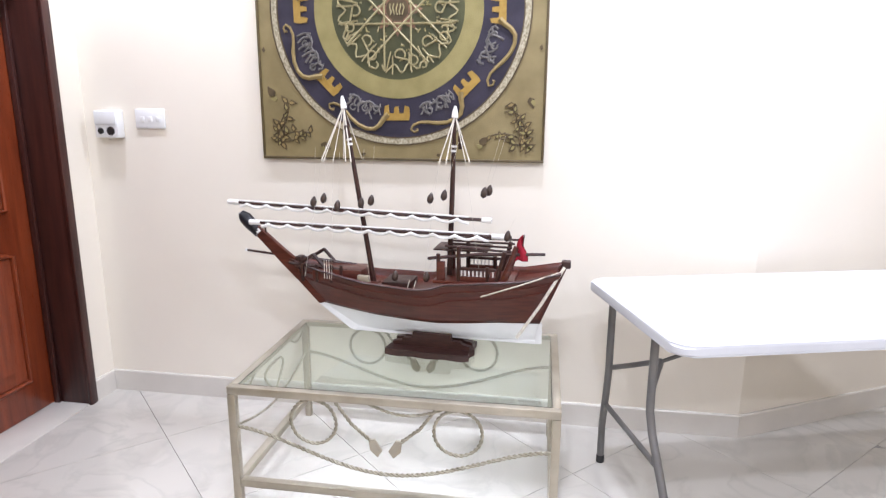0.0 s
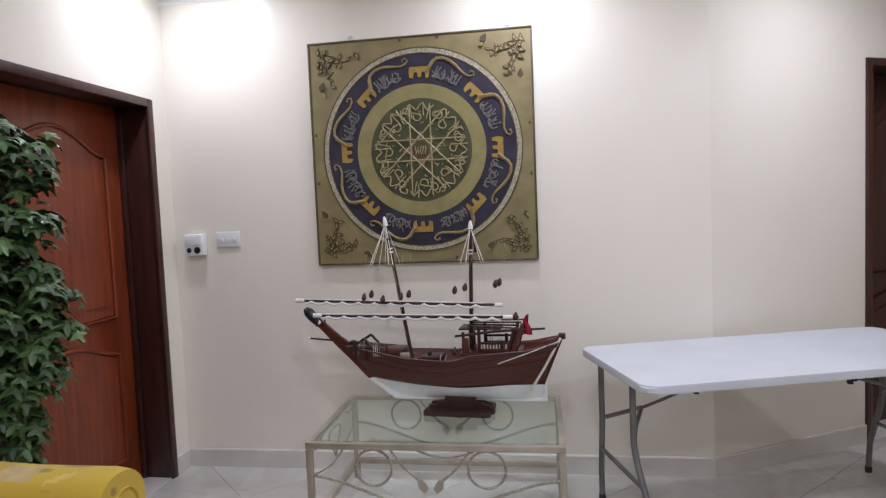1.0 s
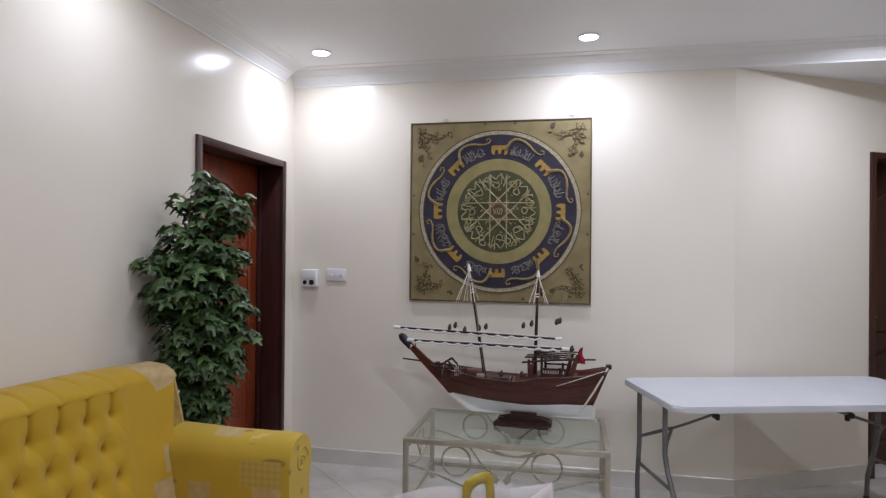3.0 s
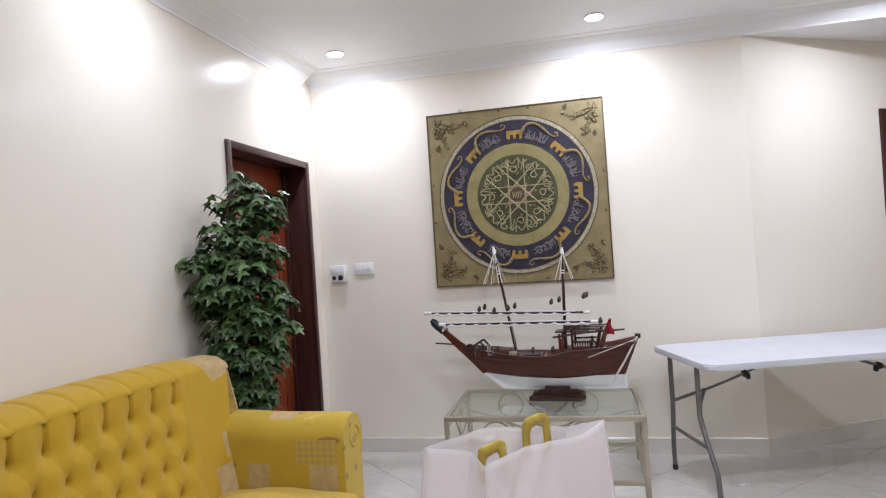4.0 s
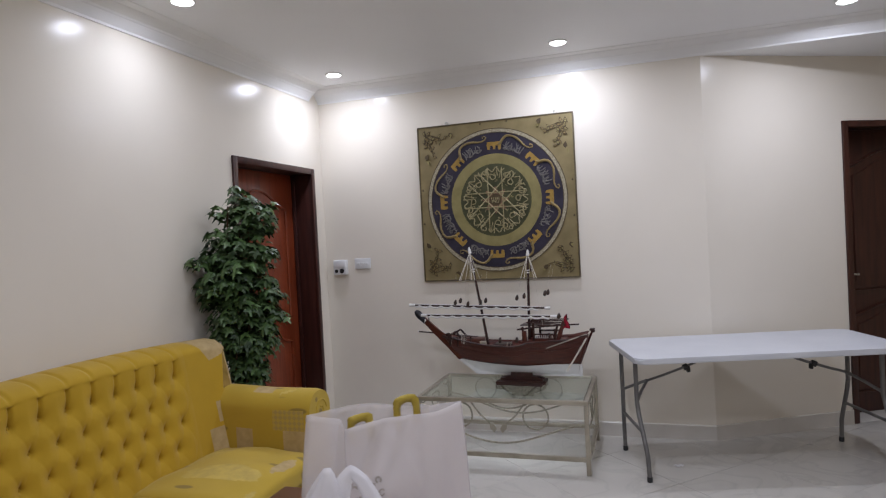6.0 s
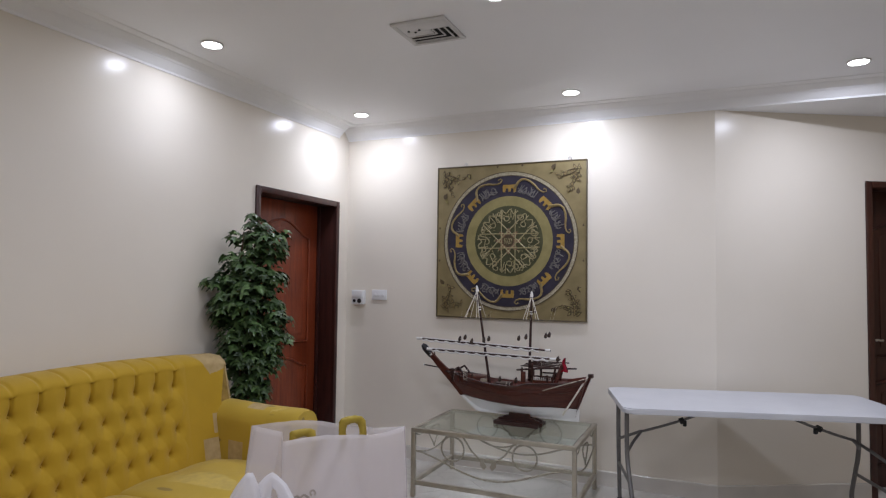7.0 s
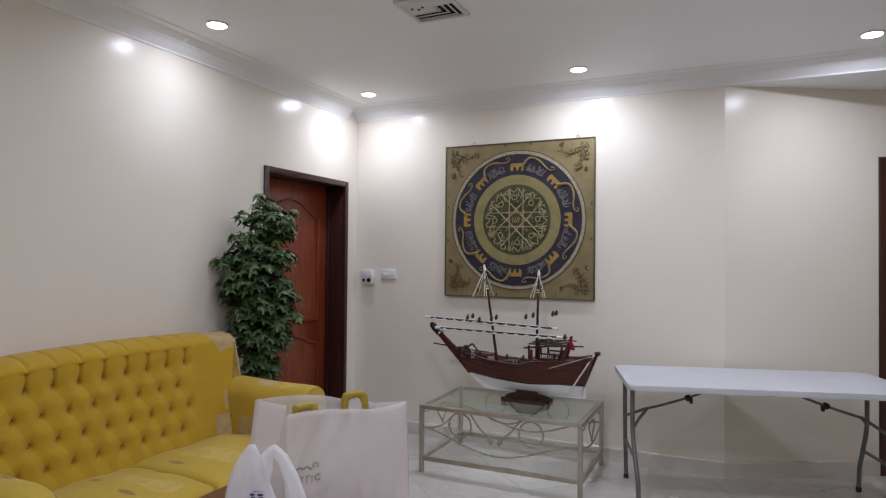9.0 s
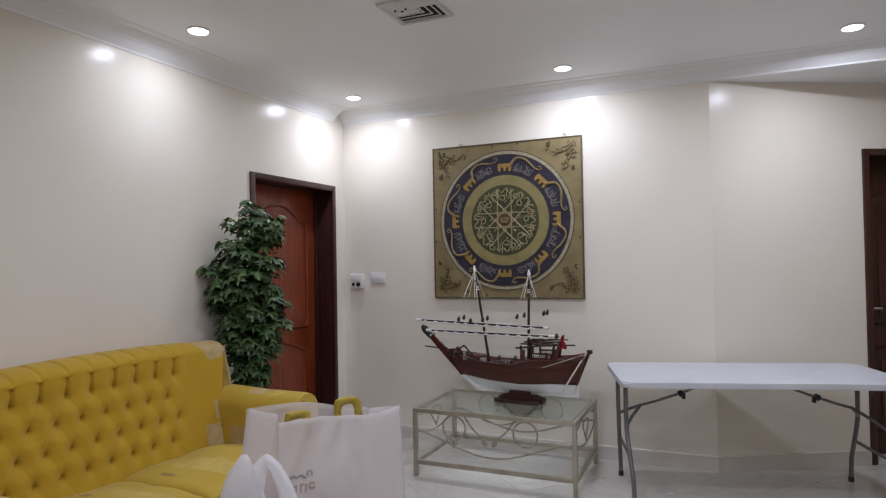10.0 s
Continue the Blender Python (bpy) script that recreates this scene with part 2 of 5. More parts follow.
PAPER = thin("white_bag_plastic", varied("white_bag_sheet", (0.76, 0.71, 0.695), (0.83, 0.785, 0.77), 3, 0.4, 0, 0.4, bump=0.08, grain=60), (0.92, 0.87, 0.86), 0.45, 0.45)
FILM = thin("white_plastic_film", varied("white_film_sheet", (0.86, 0.845, 0.855), (0.93, 0.915, 0.925), 5, 0.26, 0, 0.5, bump=0.4, grain=25), (0.94, 0.92, 0.93), 0.4, 0.3)
SHEER = thin("clear_bag_plastic", varied("clear_bag_sheet", (0.8, 0.75, 0.73), (0.86, 0.82, 0.8), 3, 0.35, 0, 0.45, bump=0.1, grain=60), (0.92, 0.87, 0.86), 0.42, 0.62)
RIBBON = varied("gold_ribbon", (0.34, 0.24, 0.02), (0.46, 0.34, 0.05), 20, 0.4, 0.15, 0.5)
PRINT_GREY = varied("bag_print_taupe", (0.24, 0.215, 0.19), (0.4, 0.36, 0.32), 30, 0.6)
PRINT_BLUE = varied("bag_print_blue", (0.03, 0.03, 0.16), (0.05, 0.05, 0.24), 30, 0.5)
COFFEE = varied("coffee_table_wood", (0.1, 0.045, 0.03), (0.18, 0.085, 0.058), 4, 0.3, 0, 0.5, (1, 8, 8), 0.06)
GRILLE = varied("grille_white_metal", (0.6, 0.59, 0.58), (0.68, 0.67, 0.66), 8, 0.5)
DUCT = varied("duct_black", (0.01, 0.01, 0.01), (0.02, 0.02, 0.02), 8, 0.9)
LENS = glowing("lamp_lens", (0.95, 0.98, 1.0), 14.0)


# ---- mesh tools ----
def part(name, bm, mat, parent=None, label="", smooth=40, at=None):
    """Links a bmesh as one mesh object, under a thing or a part."""
    bmesh.ops.recalc_face_normals(bm, faces=bm.faces)
    me = bpy.data.meshes.new(name)
    bm.to_mesh(me)
    bm.free()
    for mt in (mat if isinstance(mat, (list, tuple)) else (mat,)):
        me.materials.append(mt)
    if smooth:
        me.polygons.foreach_set("use_smooth", [True] * len(me.polygons))
        me.set_sharp_from_angle(angle=radians(smooth))
    ob = new(name, me)
    if parent:
        ob.parent = parent
    if at is not None:
        ob.matrix_basis = at
    if label:
        tagged(ob, label)
    return ob


def thing(name, label, category, at=None, group="", kind=""):
    ob = new(name)
    ob.empty_display_size = 0.05
    if at is not None:
        ob.matrix_basis = at
    return tagged(ob, label, category, group, kind)


def box(bm, x0, x1, y0, y1, z0, z1, r=0.0, seg=2, m=None):
    """A box with rounded edges."""
    mat = Matrix.LocRotScale(((x0 + x1) / 2, (y0 + y1) / 2, (z0 + z1) / 2), None, (abs(x1 - x0), abs(y1 - y0), abs(z1 - z0)))
    vs = bmesh.ops.create_cube(bm, size=1.0, matrix=(m or Matrix()) @ mat)["verts"]
    if r:
        es = list({e for v in vs for e in v.link_edges})
        bmesh.ops.bevel(bm, geom=es, offset=r, segments=seg, affect="EDGES", profile=0.5)
    return bm


def boxed(*a, **k):
    return box(bmesh.new(), *a, **k)


def tube(bm, pts, r, n=8, closed=False, flat=1.0):
    """A round rod swept along points; r is a number or one radius a point."""
    pts = [Vector(p) for p in pts]
    k = len(pts)
    rr = r if isinstance(r, (list, tuple)) else [r] * k
    rings, up = [], None
    for i, p in enumerate(pts):
        a, b = pts[(i - 1) % k if closed else max(i - 1, 0)], pts[(i + 1) % k if closed else min(i + 1, k - 1)]
        d = (b - a).normalized()
        if up is None:
            up = d.orthogonal().normalized()
        up = (up - d * up.dot(d)).normalized()
        side = d.cross(up)
        rings.append([bm.verts.new(p + rr[i] * (math.cos(t) * up * flat + math.sin(t) * side)) for t in (2 * math.pi * j / n for j in range(n))])
    for i in range(k if closed else k - 1):
        q, w = rings[i], rings[(i + 1) % k]
        for j in range(n):
            bm.faces.new((q[j], q[(j + 1) % n], w[(j + 1) % n], w[j]))
    if not closed:
        bm.faces.new(rings[0]), bm.faces.new(rings[-1])
    return bm


def rod(*a, **k):
    return tube(bmesh.new(), *a, **k)


def prism(bm, outline, lo, hi, to=lambda u, v, w: (u, v, w)):
    """An outline in u, v raised from lo to hi."""
    a = [bm.verts.new(to(u, v, lo)) for u, v in outline]
    b = [bm.verts.new(to(u, v, hi)) for u, v in outline]
    k = len(a)
    bm.faces.new(a), bm.faces.new(b)
    for i in range(k):
        bm.faces.new((a[i], a[(i + 1) % k], b[(i + 1) % k], b[i]))
    return bm


def grid(bm, nu, nv, f, mat_of=None, wrap=False):
    vs = [[bm.verts.new(f(i / nu, j / nv)) for j in range(nv + 1)] for i in range(nu + (0 if wrap else 1))]
    for i in range(nu):
        for j in range(nv):
            a = vs[(i + 1) % len(vs)]
            fc = bm.faces.new((vs[i][j], a[j], a[j + 1], vs[i][j + 1]))
            if mat_of:
                fc.material_index = mat_of((i + 0.5) / nu, (j + 0.5) / nv)
    return vs


def ring_outline(r, n=48, a0=0.0, a1=2 * math.pi):
    return [(r * math.cos(a0 + (a1 - a0) * i / n), r * math.sin(a0 + (a1 - a0) * i / n)) for i in range(n)]


def lathe(bm, profile, n=24):
    """Turns (radius, height) pairs round z."""
    rings = [[bm.verts.new((r * math.cos(2 * math.pi * j / n), r * math.sin(2 * math.pi * j / n), z)) for j in range(n)] for r, z in profile]
    for q, w in zip(rings, rings[1:]):
        for j in range(n):
            bm.faces.new((q[j], q[(j + 1) % n], w[(j + 1) % n], w[j]))
    bm.faces.new(rings[0]), bm.faces.new(rings[-1])
    return bm


def interp(x, xs, ys):
    return float(np.interp(x, xs, ys))


def setting(name, bm, mat, label, category, smooth=0):
    return tagged(part(name, bm, mat, None, "", smooth), label, category, "", "structure")


# ---- structure ----
T = 0.25
EAST, SOUTH = 4.5, -4.6
DIR = math.atan2(0.525, 0.957)
CORNER = Vector((1.062, WALL_Y, 0))
DX, DN = Vector((math.cos(DIR), math.sin(DIR), 0)), Vector((-math.sin(DIR), math.cos(DIR), 0))
DIAG = Matrix.Translation(CORNER) @ Matrix.Rotation(DIR, 4, "Z")
DIAG_LEN = (EAST - CORNER.x) / math.cos(DIR)
D1 = (1.557, 2.602, 2.095)
D2 = (1.091, 2.215, 2.176)

bm = bmesh.new()
box(bm, WALL_X - T, WALL_X, SOUTH, D1[0], 0, CEIL)
box(bm, WALL_X - T, WALL_X, D1[1], WALL_Y, 0, CEIL)
box(bm, WALL_X - T, WALL_X, D1[0], D1[1], D1[2], CEIL)
setting("wall_west", bm, WALL, "white satin-painted wall with a recessed wooden door", "wall")
setting("wall_north", boxed(WALL_X - T, CORNER.x, WALL_Y, WALL_Y + T, 0, CEIL), WALL, "white satin-painted wall behind the model ship", "wall")
bm = bmesh.new()
box(bm, 0, D2[0], 0, T, 0, CEIL, m=DIAG)
box(bm, D2[1], DIAG_LEN, 0, T, 0, CEIL, m=DIAG)
box(bm, D2[0], D2[1], 0, T, D2[2], CEIL, m=DIAG)
setting("wall_slanting", bm, WALL, "white painted wall turning away towards a dark door", "wall")
NE = CORNER + DX * DIAG_LEN
# unseen walls; their cream is added to throw warm light back
setting("wall_east", boxed(EAST, EAST + T, SOUTH, NE.y, 0, CEIL), WARM_BOUNCE, "unseen wall closing the room, cream to bounce warm light", "wall")
setting("wall_south", boxed(WALL_X - T, EAST + T, SOUTH - T, SOUTH, 0, CEIL), WARM_BOUNCE, "unseen wall closing the room, cream to bounce warm light", "wall")
setting("ceiling", boxed(WALL_X - T, EAST + T, SOUTH - T, WALL_Y, CEIL, CEIL + 0.2), CEILING, "matt off-white plaster ceiling with downlights", "ceiling")
bm = bmesh.new()
prism(bm, [(CORNER.x, WALL_Y), (EAST, WALL_Y), (EAST, NE.y)], LOW, CEIL + 0.2)
setting("ceiling_passage", bm, CEILING, "lower off-white ceiling over the passage", "ceiling")
setting("floor", boxed(WALL_X - T, EAST + T, SOUTH - T, NE.y + T, -0.12, -0.006), GROUT, "polished white marble tiles laid diagonally with thin joints", "floor")
floor = bpy.data.objects["floor"]

STEPS = [(0, LOW), (0.006, LOW), (0.01, LOW + 0.012), (0.05, LOW + 0.052), (0.056, LOW + 0.056), (0.062, LOW + 0.064), (0.105, LOW + 0.088), (0.11, LOW + 0.094), (0.15, LOW + 0.1), (0.155, CEIL), (0, CEIL)]
bm = bmesh.new()
prism(bm, STEPS, WALL_X, EAST, lambda u, v, w: (w, WALL_Y - u, v))
setting("cornice_north", bm, CORNICE, "stepped white plaster cornice along the ceiling", "cornice")
bm = bmesh.new()
prism(bm, STEPS, SOUTH, WALL_Y - 0.156, lambda u, v, w: (WALL_X + u, w, v))
setting("cornice_west", bm, CORNICE, "stepped white plaster cornice along the ceiling", "cornice")
BP = [(0, 0), (0.012, 0), (0.012, 0.098), (0.009, 0.104), (0, 0.104)]
bm = bmesh.new()
prism(bm, BP, WALL_X, CORNER.x + 0.004, lambda u, v, w: (w, WALL_Y - u, v))
setting("baseboard_north", bm, BASE, "grey marble skirting along the wall", "baseboard")
for a, b, nm in ((SOUTH, D1[0], "baseboard_west"), (D1[1], WALL_Y - 0.013, "baseboard_corner")):
    bm = bmesh.new()
    prism(bm, BP, a, b, lambda u, v, w: (WALL_X + u, w, v))
    setting(nm, bm, BASE, "grey marble skirting along the wall", "baseboard")
for a, b, nm in ((-0.006, D2[0], "baseboard_slanting"), (D2[1], DIAG_LEN, "baseboard_passage")):
    bm = bmesh.new()
    prism(bm, BP, a, b, lambda u, v, w: tuple(DIAG @ Vector((w, -u, v))))
    setting(nm, bm, BASE, "grey marble skirting along the wall", "baseboard")


def ogee(w, z0, z1, rise, n=10):
    """A panel outline with a curved top, u from -w to w."""
    pts = [(-w, z0), (w, z0), (w, z1 - rise)]
    for i in range(1, 2 * n):
        t = i / (2 * n)
        u = w * (1 - 2 * t)
        pts.append((u, z1 - rise + rise * (0.5 - 0.5 * math.cos(2 * math.pi * t)) ** 0.8))
    pts.append((-w, z1 - rise))
    return pts


def panelled_door(name, at, width, height, depth, frame_mat, leaf_mat, label, handle_side):
    """A door set back in its wall. Its own axes: u along the wall, v into the wall, z up; u = 0 is one outer edge."""
    d = thing(name, label, "door", at, "", "structure")
    c, j = 0.045, 0.03
    for u0, u1 in ((0, c), (width - c, width)):
        part("casing", boxed(u0, u1, -0.016, 0.002, 0, height, 0.005), frame_mat, d)
    part("casing", boxed(c, width - c, -0.016, 0.002, height - c, height, 0.005), frame_mat, d)
    for u0, u1 in ((0.004, 0.004 + j), (width - 0.004 - j, width - 0.004)):
        part("jamb", boxed(u0, u1, 0.004, depth + 0.06, 0, height - 0.006, 0.003), frame_mat, d)
    part("jamb", boxed(j + 0.006, width - j - 0.006, 0.004, depth + 0.06, height - 0.006 - j, height - 0.006, 0.003), frame_mat, d)
    for u0, u1 in ((j + 0.005, j + 0.022), (width - j - 0.022, width - j - 0.005)):
        part("stop_bead", boxed(u0, u1, depth - 0.03, depth - 0.003, 0, height - j - 0.01, 0.003), frame_mat, d)
    part("threshold", boxed(0.036, width - 0.036, 0.002, depth + 0.06, -0.005, 0.004, 0.001), BASE, d)
    lw = width - 2 * j - 0.016
    leaf = part("door_leaf", boxed(j + 0.008, j + 0.008 + lw, depth, depth + 0.042, 0.006, height - j - 0.01, 0.003), leaf_mat, d, "red-brown varnished leaf")
    mid, w = width / 2, lw / 2 - 0.15
    for z0, z1, rise in ((0.95, height - 0.2, 0.13), (0.18, 0.82, 0.09)):
        for k, (g, h) in enumerate(((0.0, 0.01), (0.05, 0.016))):
            bm = bmesh.new()
            prism(bm, ogee(w - g, z0 + g, z1 - g, rise), depth - h, depth + 0.002, lambda u, v, q: (mid + u, q, v))
            if k == 1:
                bmesh.ops.bevel(bm, geom=[e for e in bm.edges], offset=0.006, segments=2, affect="EDGES")
            part("panel", bm, leaf_mat, leaf)
        pts = [(mid + u, depth - 0.012, v) for u, v in ogee(w + 0.012, z0 - 0.012, z1 + 0.012, rise)]
        part("moulding", rod(pts, 0.011, 8, True), leaf_mat, leaf, "curved raised moulding")
    hu = j + 0.09 if handle_side < 0 else width - j - 0.09
    h = part("door_handle", boxed(hu - 0.02, hu + 0.02, depth - 0.008, depth + 0.001, 0.94, 1.16, 0.008), CHROME, leaf, "satin metal plate and lever")
    part("lever", rod([(hu, depth - 0.006, 1.06), (hu, depth - 0.05, 1.06), (hu + 0.02 * -handle_side, depth - 0.056, 1.06), (hu + 0.11 * -handle_side, depth - 0.052, 1.058)], 0.009, 10), CHROME, h)
    part("keyhole", rod([(hu, depth - 0.011, 0.99), (hu, depth - 0.006, 0.99)], 0.009, 10), BLACK, h)
    return d


# u runs north to south on the west wall
panelled_door("door_1", Matrix.Translation((WALL_X, D1[0], 0)) @ Matrix.Rotation(radians(90), 4, "Z"), D1[1] - D1[0], D1[2], 0.18, DOOR_FRAME, DOOR_RED, "closed red-brown panelled door in a dark recessed frame", -1)
panelled_door("door_2", DIAG @ Matrix.Translation((D2[0], 0, 0)), D2[1] - D2[0], D2[2], 0.19, DOOR_DARK, DOOR_DARK, "closed dark brown wooden door in a deep frame", -1)


# ---- ceiling fixtures ----
def downlight(at):
    d = thing("downlight", "round recessed downlight with a white rim, switched on", "lamp", at, "ceiling downlights")
    bm = bmesh.new()
    prof = [(0.052, 0.0), (0.061, -0.001), (0.061, -0.005), (0.058, -0.008), (0.052, -0.008)]
    rings = [[bm.verts.new((r * math.cos(2 * math.pi * j / 32), r * math.sin(2 * math.pi * j / 32), z)) for j in range(32)] for r, z in prof]
    for q, w in zip(rings, rings[1:] + rings[:1]):
        for j in range(32):
            bm.faces.new((q[j], q[(j + 1) % 32], w[(j + 1) % 32], w[j]))
    part("rim", bm, GRILLE, d)
    part("lens", lathe(bmesh.new(), [(0.0005, -0.002), (0.0515, -0.002), (0.0515, -0.011), (0.0005, -0.0125)], 24), LENS, d, "glowing frosted lens")
    return d


first = downlight(pose(LAMP_X[0], LAMP_Y[0], CEIL))
# copies at y < 0 are unseen bodies for the added fill lamps
for lx, ly in LAMPS:
    if (lx, ly) != (LAMP_X[0], LAMP_Y[0]):
        copy_thing(first, pose(lx, ly, CEIL))

# square ceiling grille with nested angled blades
vent = thing("ceiling_vent", "square white ceiling air grille with nested angled slats", "vent", pose(-0.29, 0.995, CEIL))
part("backing", boxed(-0.125, 0.125, -0.125, 0.125, -0.004, -0.001), DUCT, vent, "black duct opening")
for a, b, c, d in ((-0.15, 0.15, 0.125, 0.15), (-0.15, 0.15, -0.15, -0.125), (-0.15, -0.125, -0.125, 0.125), (0.125, 0.15, -0.125, 0.125)):
    part("frame", boxed(a, b, c, d, -0.014, 0, 0.004), GRILLE, vent)
part("cover_plate", boxed(-0.124, 0.124, -0.124, -0.032, -0.012, -0.005, 0.002), GRILLE, vent)
part("cover_plate", boxed(-0.124, 0.02, -0.031, 0.022, -0.012, -0.005, 0.002), GRILLE, vent)
for k in range(3):
    o = 0.105 - 0.034 * k
    part("slat", boxed(-0.124, o, o - 0.009, o, -0.013, -0.008, 0.002), GRILLE, vent)
    part("slat", boxed(o - 0.009, o, -0.031, o - 0.01, -0.013, -0.008, 0.002), GRILLE, vent)
for k in range(3):
    part("screw", rod([(-0.09 + 0.03 * k, -0.05 + 0.02 * (k % 2), -0.0125), (-0.09 + 0.03 * k, -0.05 + 0.02 * (k % 2), -0.016)], 0.007, 10), DUCT, vent)

# ---- wall switches ----
sw = thing("wall_switch", "white three-gang light switch plate on the wall", "switch", pose(-1.528, WALL_Y, 1.315))
part("plate", boxed(-0.076, 0.066, -0.012, -0.001, -0.04, 0.045, 0.004), SWITCH, sw)
for k in range(3):
    part("rocker", boxed(-0.052 + 0.038 * k, -0.03 + 0.038 * k, -0.016, -0.011, -0.012, 0.012, 0.003, m=pose(0, 0, 0, 3, 0, 0)), SWITCH, sw)
sens = thing("wall_socket", "white wall box with two black round inlets", "switch", pose(-1.722, WALL_Y, 1.294))
part("body", boxed(-0.056, 0.056, -0.05, -0.001, -0.06, 0.06, 0.006), SWITCH, sens)
part("lid", boxed(-0.052, 0.052, -0.056, -0.049, -0.002, 0.056, 0.003), SWITCH, sens)
for k, r in ((-0.027, 0.014), (0.022, 0.019)):
    part("inlet", rod([(k, -0.054, -0.03), (k, -0.048, -0.03)], r, 16), BLACK, sens, "black round inlet")


# ---- picture on the wall ----
PX, PZ, PH = -0.401, 1.755, 0.6
pic = thing("wall_hanging", "square gold wall panel with a round navy and green calligraphy medallion", "picture", pose(PX, WALL_Y, PZ))
FACE = -0.022


def on_panel(h):
    return lambda u, v, w: (u, FACE - h - w, v)


def flat_ring(r0, r1, h, mat, name, label="", n=72):
    bm = bmesh.new()
    a, b = ring_outline(r0, n), ring_outline(r1, n)
    top = [[bm.verts.new((u, FACE - h, v)) for u, v in o] for o in (a, b)]
    low = [[bm.verts.new((u, FACE + 0.001, v)) for u, v in o] for o in (a, b)]
    for i in range(n):
        j = (i + 1) % n
        bm.faces.new((top[0][i], top[0][j], top[1][j], top[1][i]))
        bm.faces.new((top[1][i], top[1][j], low[1][j], low[1][i]))
        bm.faces.new((top[0][i], top[0][j], low[0][j], low[0][i]))
    return part(name, bm, mat, pic, label)


def stroke(name, pts, w, h, mat, label=""):
    """A raised embroidered line on the panel."""
    return part(name, rod([(u, FACE - h, v) for u, v in pts], w, 6), mat, pic, label)


def arc(cx, cz, r, a0, a1, n=8):
    return [(cx + r * math.cos(radians(a0 + (a1 - a0) * i / n)), cz + r * math.sin(radians(a0 + (a1 - a0) * i / n))) for i in range(n + 1)]


part("board", boxed(-PH + 0.006, PH - 0.006, FACE, -0.002, -PH + 0.006, PH - 0.006), GOLD, pic)
for a, b, c, d in ((-PH, PH, PH - 0.01, PH), (-PH, PH, -PH, -PH + 0.01), (-PH, -PH + 0.01, -PH + 0.01, PH - 0.01), (PH - 0.01, PH, -PH + 0.01, PH - 0.01)):
    part("edge_strip", boxed(a, b, FACE - 0.006, -0.001, c, d, 0.003), PIC_EDGE, pic, "thin dark frame strip")
for s in (-0.36, 0.47):
    part("hanger", rod(arc(s, PH + 0.012, 0.012, -60, 240, 12) and [(u, -0.008, v) for u, v in arc(s, PH + 0.012, 0.012, -60, 240, 12)], 0.003, 6), CHROME, pic)
flat_ring(0.532, 0.538, 0.004, BROWN, "outline_ring")
flat_ring(0.509, 0.532, 0.003, DOTTED, "dotted_band", "cream dotted border band")
flat_ring(0.504, 0.509, 0.004, BROWN, "outline_ring")
flat_ring(0.347, 0.504, 0.002, NAVY, "navy_band", "dark navy band")
flat_ring(0.272, 0.347, 0.004, GOLD_RING, "gold_band", "olive gold band")
bm = bmesh.new()
prism(bm, ring_outline(0.272, 72), 0, 0.003, on_panel(0))
part("green_disc", bm, GREEN, pic, "dark green centre disc")
for k in range(4):
    a = math.pi * k / 4
    for s in (-1, 1):
        o, hl = 0.055 * s, 0.235
        stroke("star_line", [(math.cos(a) * t - math.sin(a) * o, math.sin(a) * t + math.cos(a) * o) for t in (-hl, 0, hl)], 0.0045, 0.006, STITCH)
bm = bmesh.new()
prism(bm, ring_outline(0.046, 24), 0, 0.006, on_panel(0))
part("centre_rosette", bm, BROWN, pic, "dark brown rosette")
for k in range(8):
    a = math.pi * k / 4
    c, s = math.cos(a), math.sin(a)
    bm = bmesh.new()
    prism(bm, [(c * u - s * v, s * u + c * v) for u, v in ((0.044, -0.017), (0.074, -0.017), (0.104, 0), (0.074, 0.017), (0.044, 0.017))], 0, 0.0045, on_panel(0))
    part("rose_petal", bm, ROSE, pic)
rnd = random.Random(4)
for k in range(5):
    stroke("script_stroke", [(-0.028 + 0.013 * k + 0.004 * math.sin(i * 2 + k), -0.022 + 0.014 * i) for i in range(4)], 0.003, 0.008, STITCH)
# woven script round the disc, as plain looping strokes
def polar(r, deg):
    return (r * math.cos(radians(deg)), r * math.sin(radians(deg)))


for k in range(8):
    o = 45 * k + rnd.uniform(-4, 4)
    long_r = rnd.uniform(0.226, 0.236)
    swash = [polar(long_r + 0.017 * math.sin(i * 1.15 + k), o - 21 + 3.0 * i) for i in range(15)]
    hook = Vector(swash[-1])
    swash += [tuple(hook + Vector(polar(0.014, o + 40 * i)) - Vector(polar(0.014, o))) for i in range(1, 6)]
    stroke("script_stroke", swash, 0.0042, 0.006, STITCH)
    for d, r0, r1, lean in ((-15, 0.165, 0.25, 3), (-8, 0.18, 0.252, -3), (9, 0.17, 0.25, 4)):
        d += rnd.uniform(-2, 2)
        stroke("script_stroke", [polar(r0, d + o + lean * 0.5), polar((r0 + r1) / 2, d + o + lean * 0.1), polar(r1, d + o)], 0.0034, 0.0065, STITCH)
    cx, cz = polar(rnd.uniform(0.2, 0.222), o + rnd.uniform(12, 18))
    stroke("script_stroke", arc(cx, cz, rnd.uniform(0.015, 0.02), o, o + 400, 14), 0.004, 0.007, STITCH)
    cx, cz = polar(0.175, o + rnd.uniform(-4, 6))
    stroke("script_stroke", arc(cx, cz, 0.021, o + 60, o + 290, 10) + [polar(0.2, o + 9)], 0.0038, 0.006, STITCH)
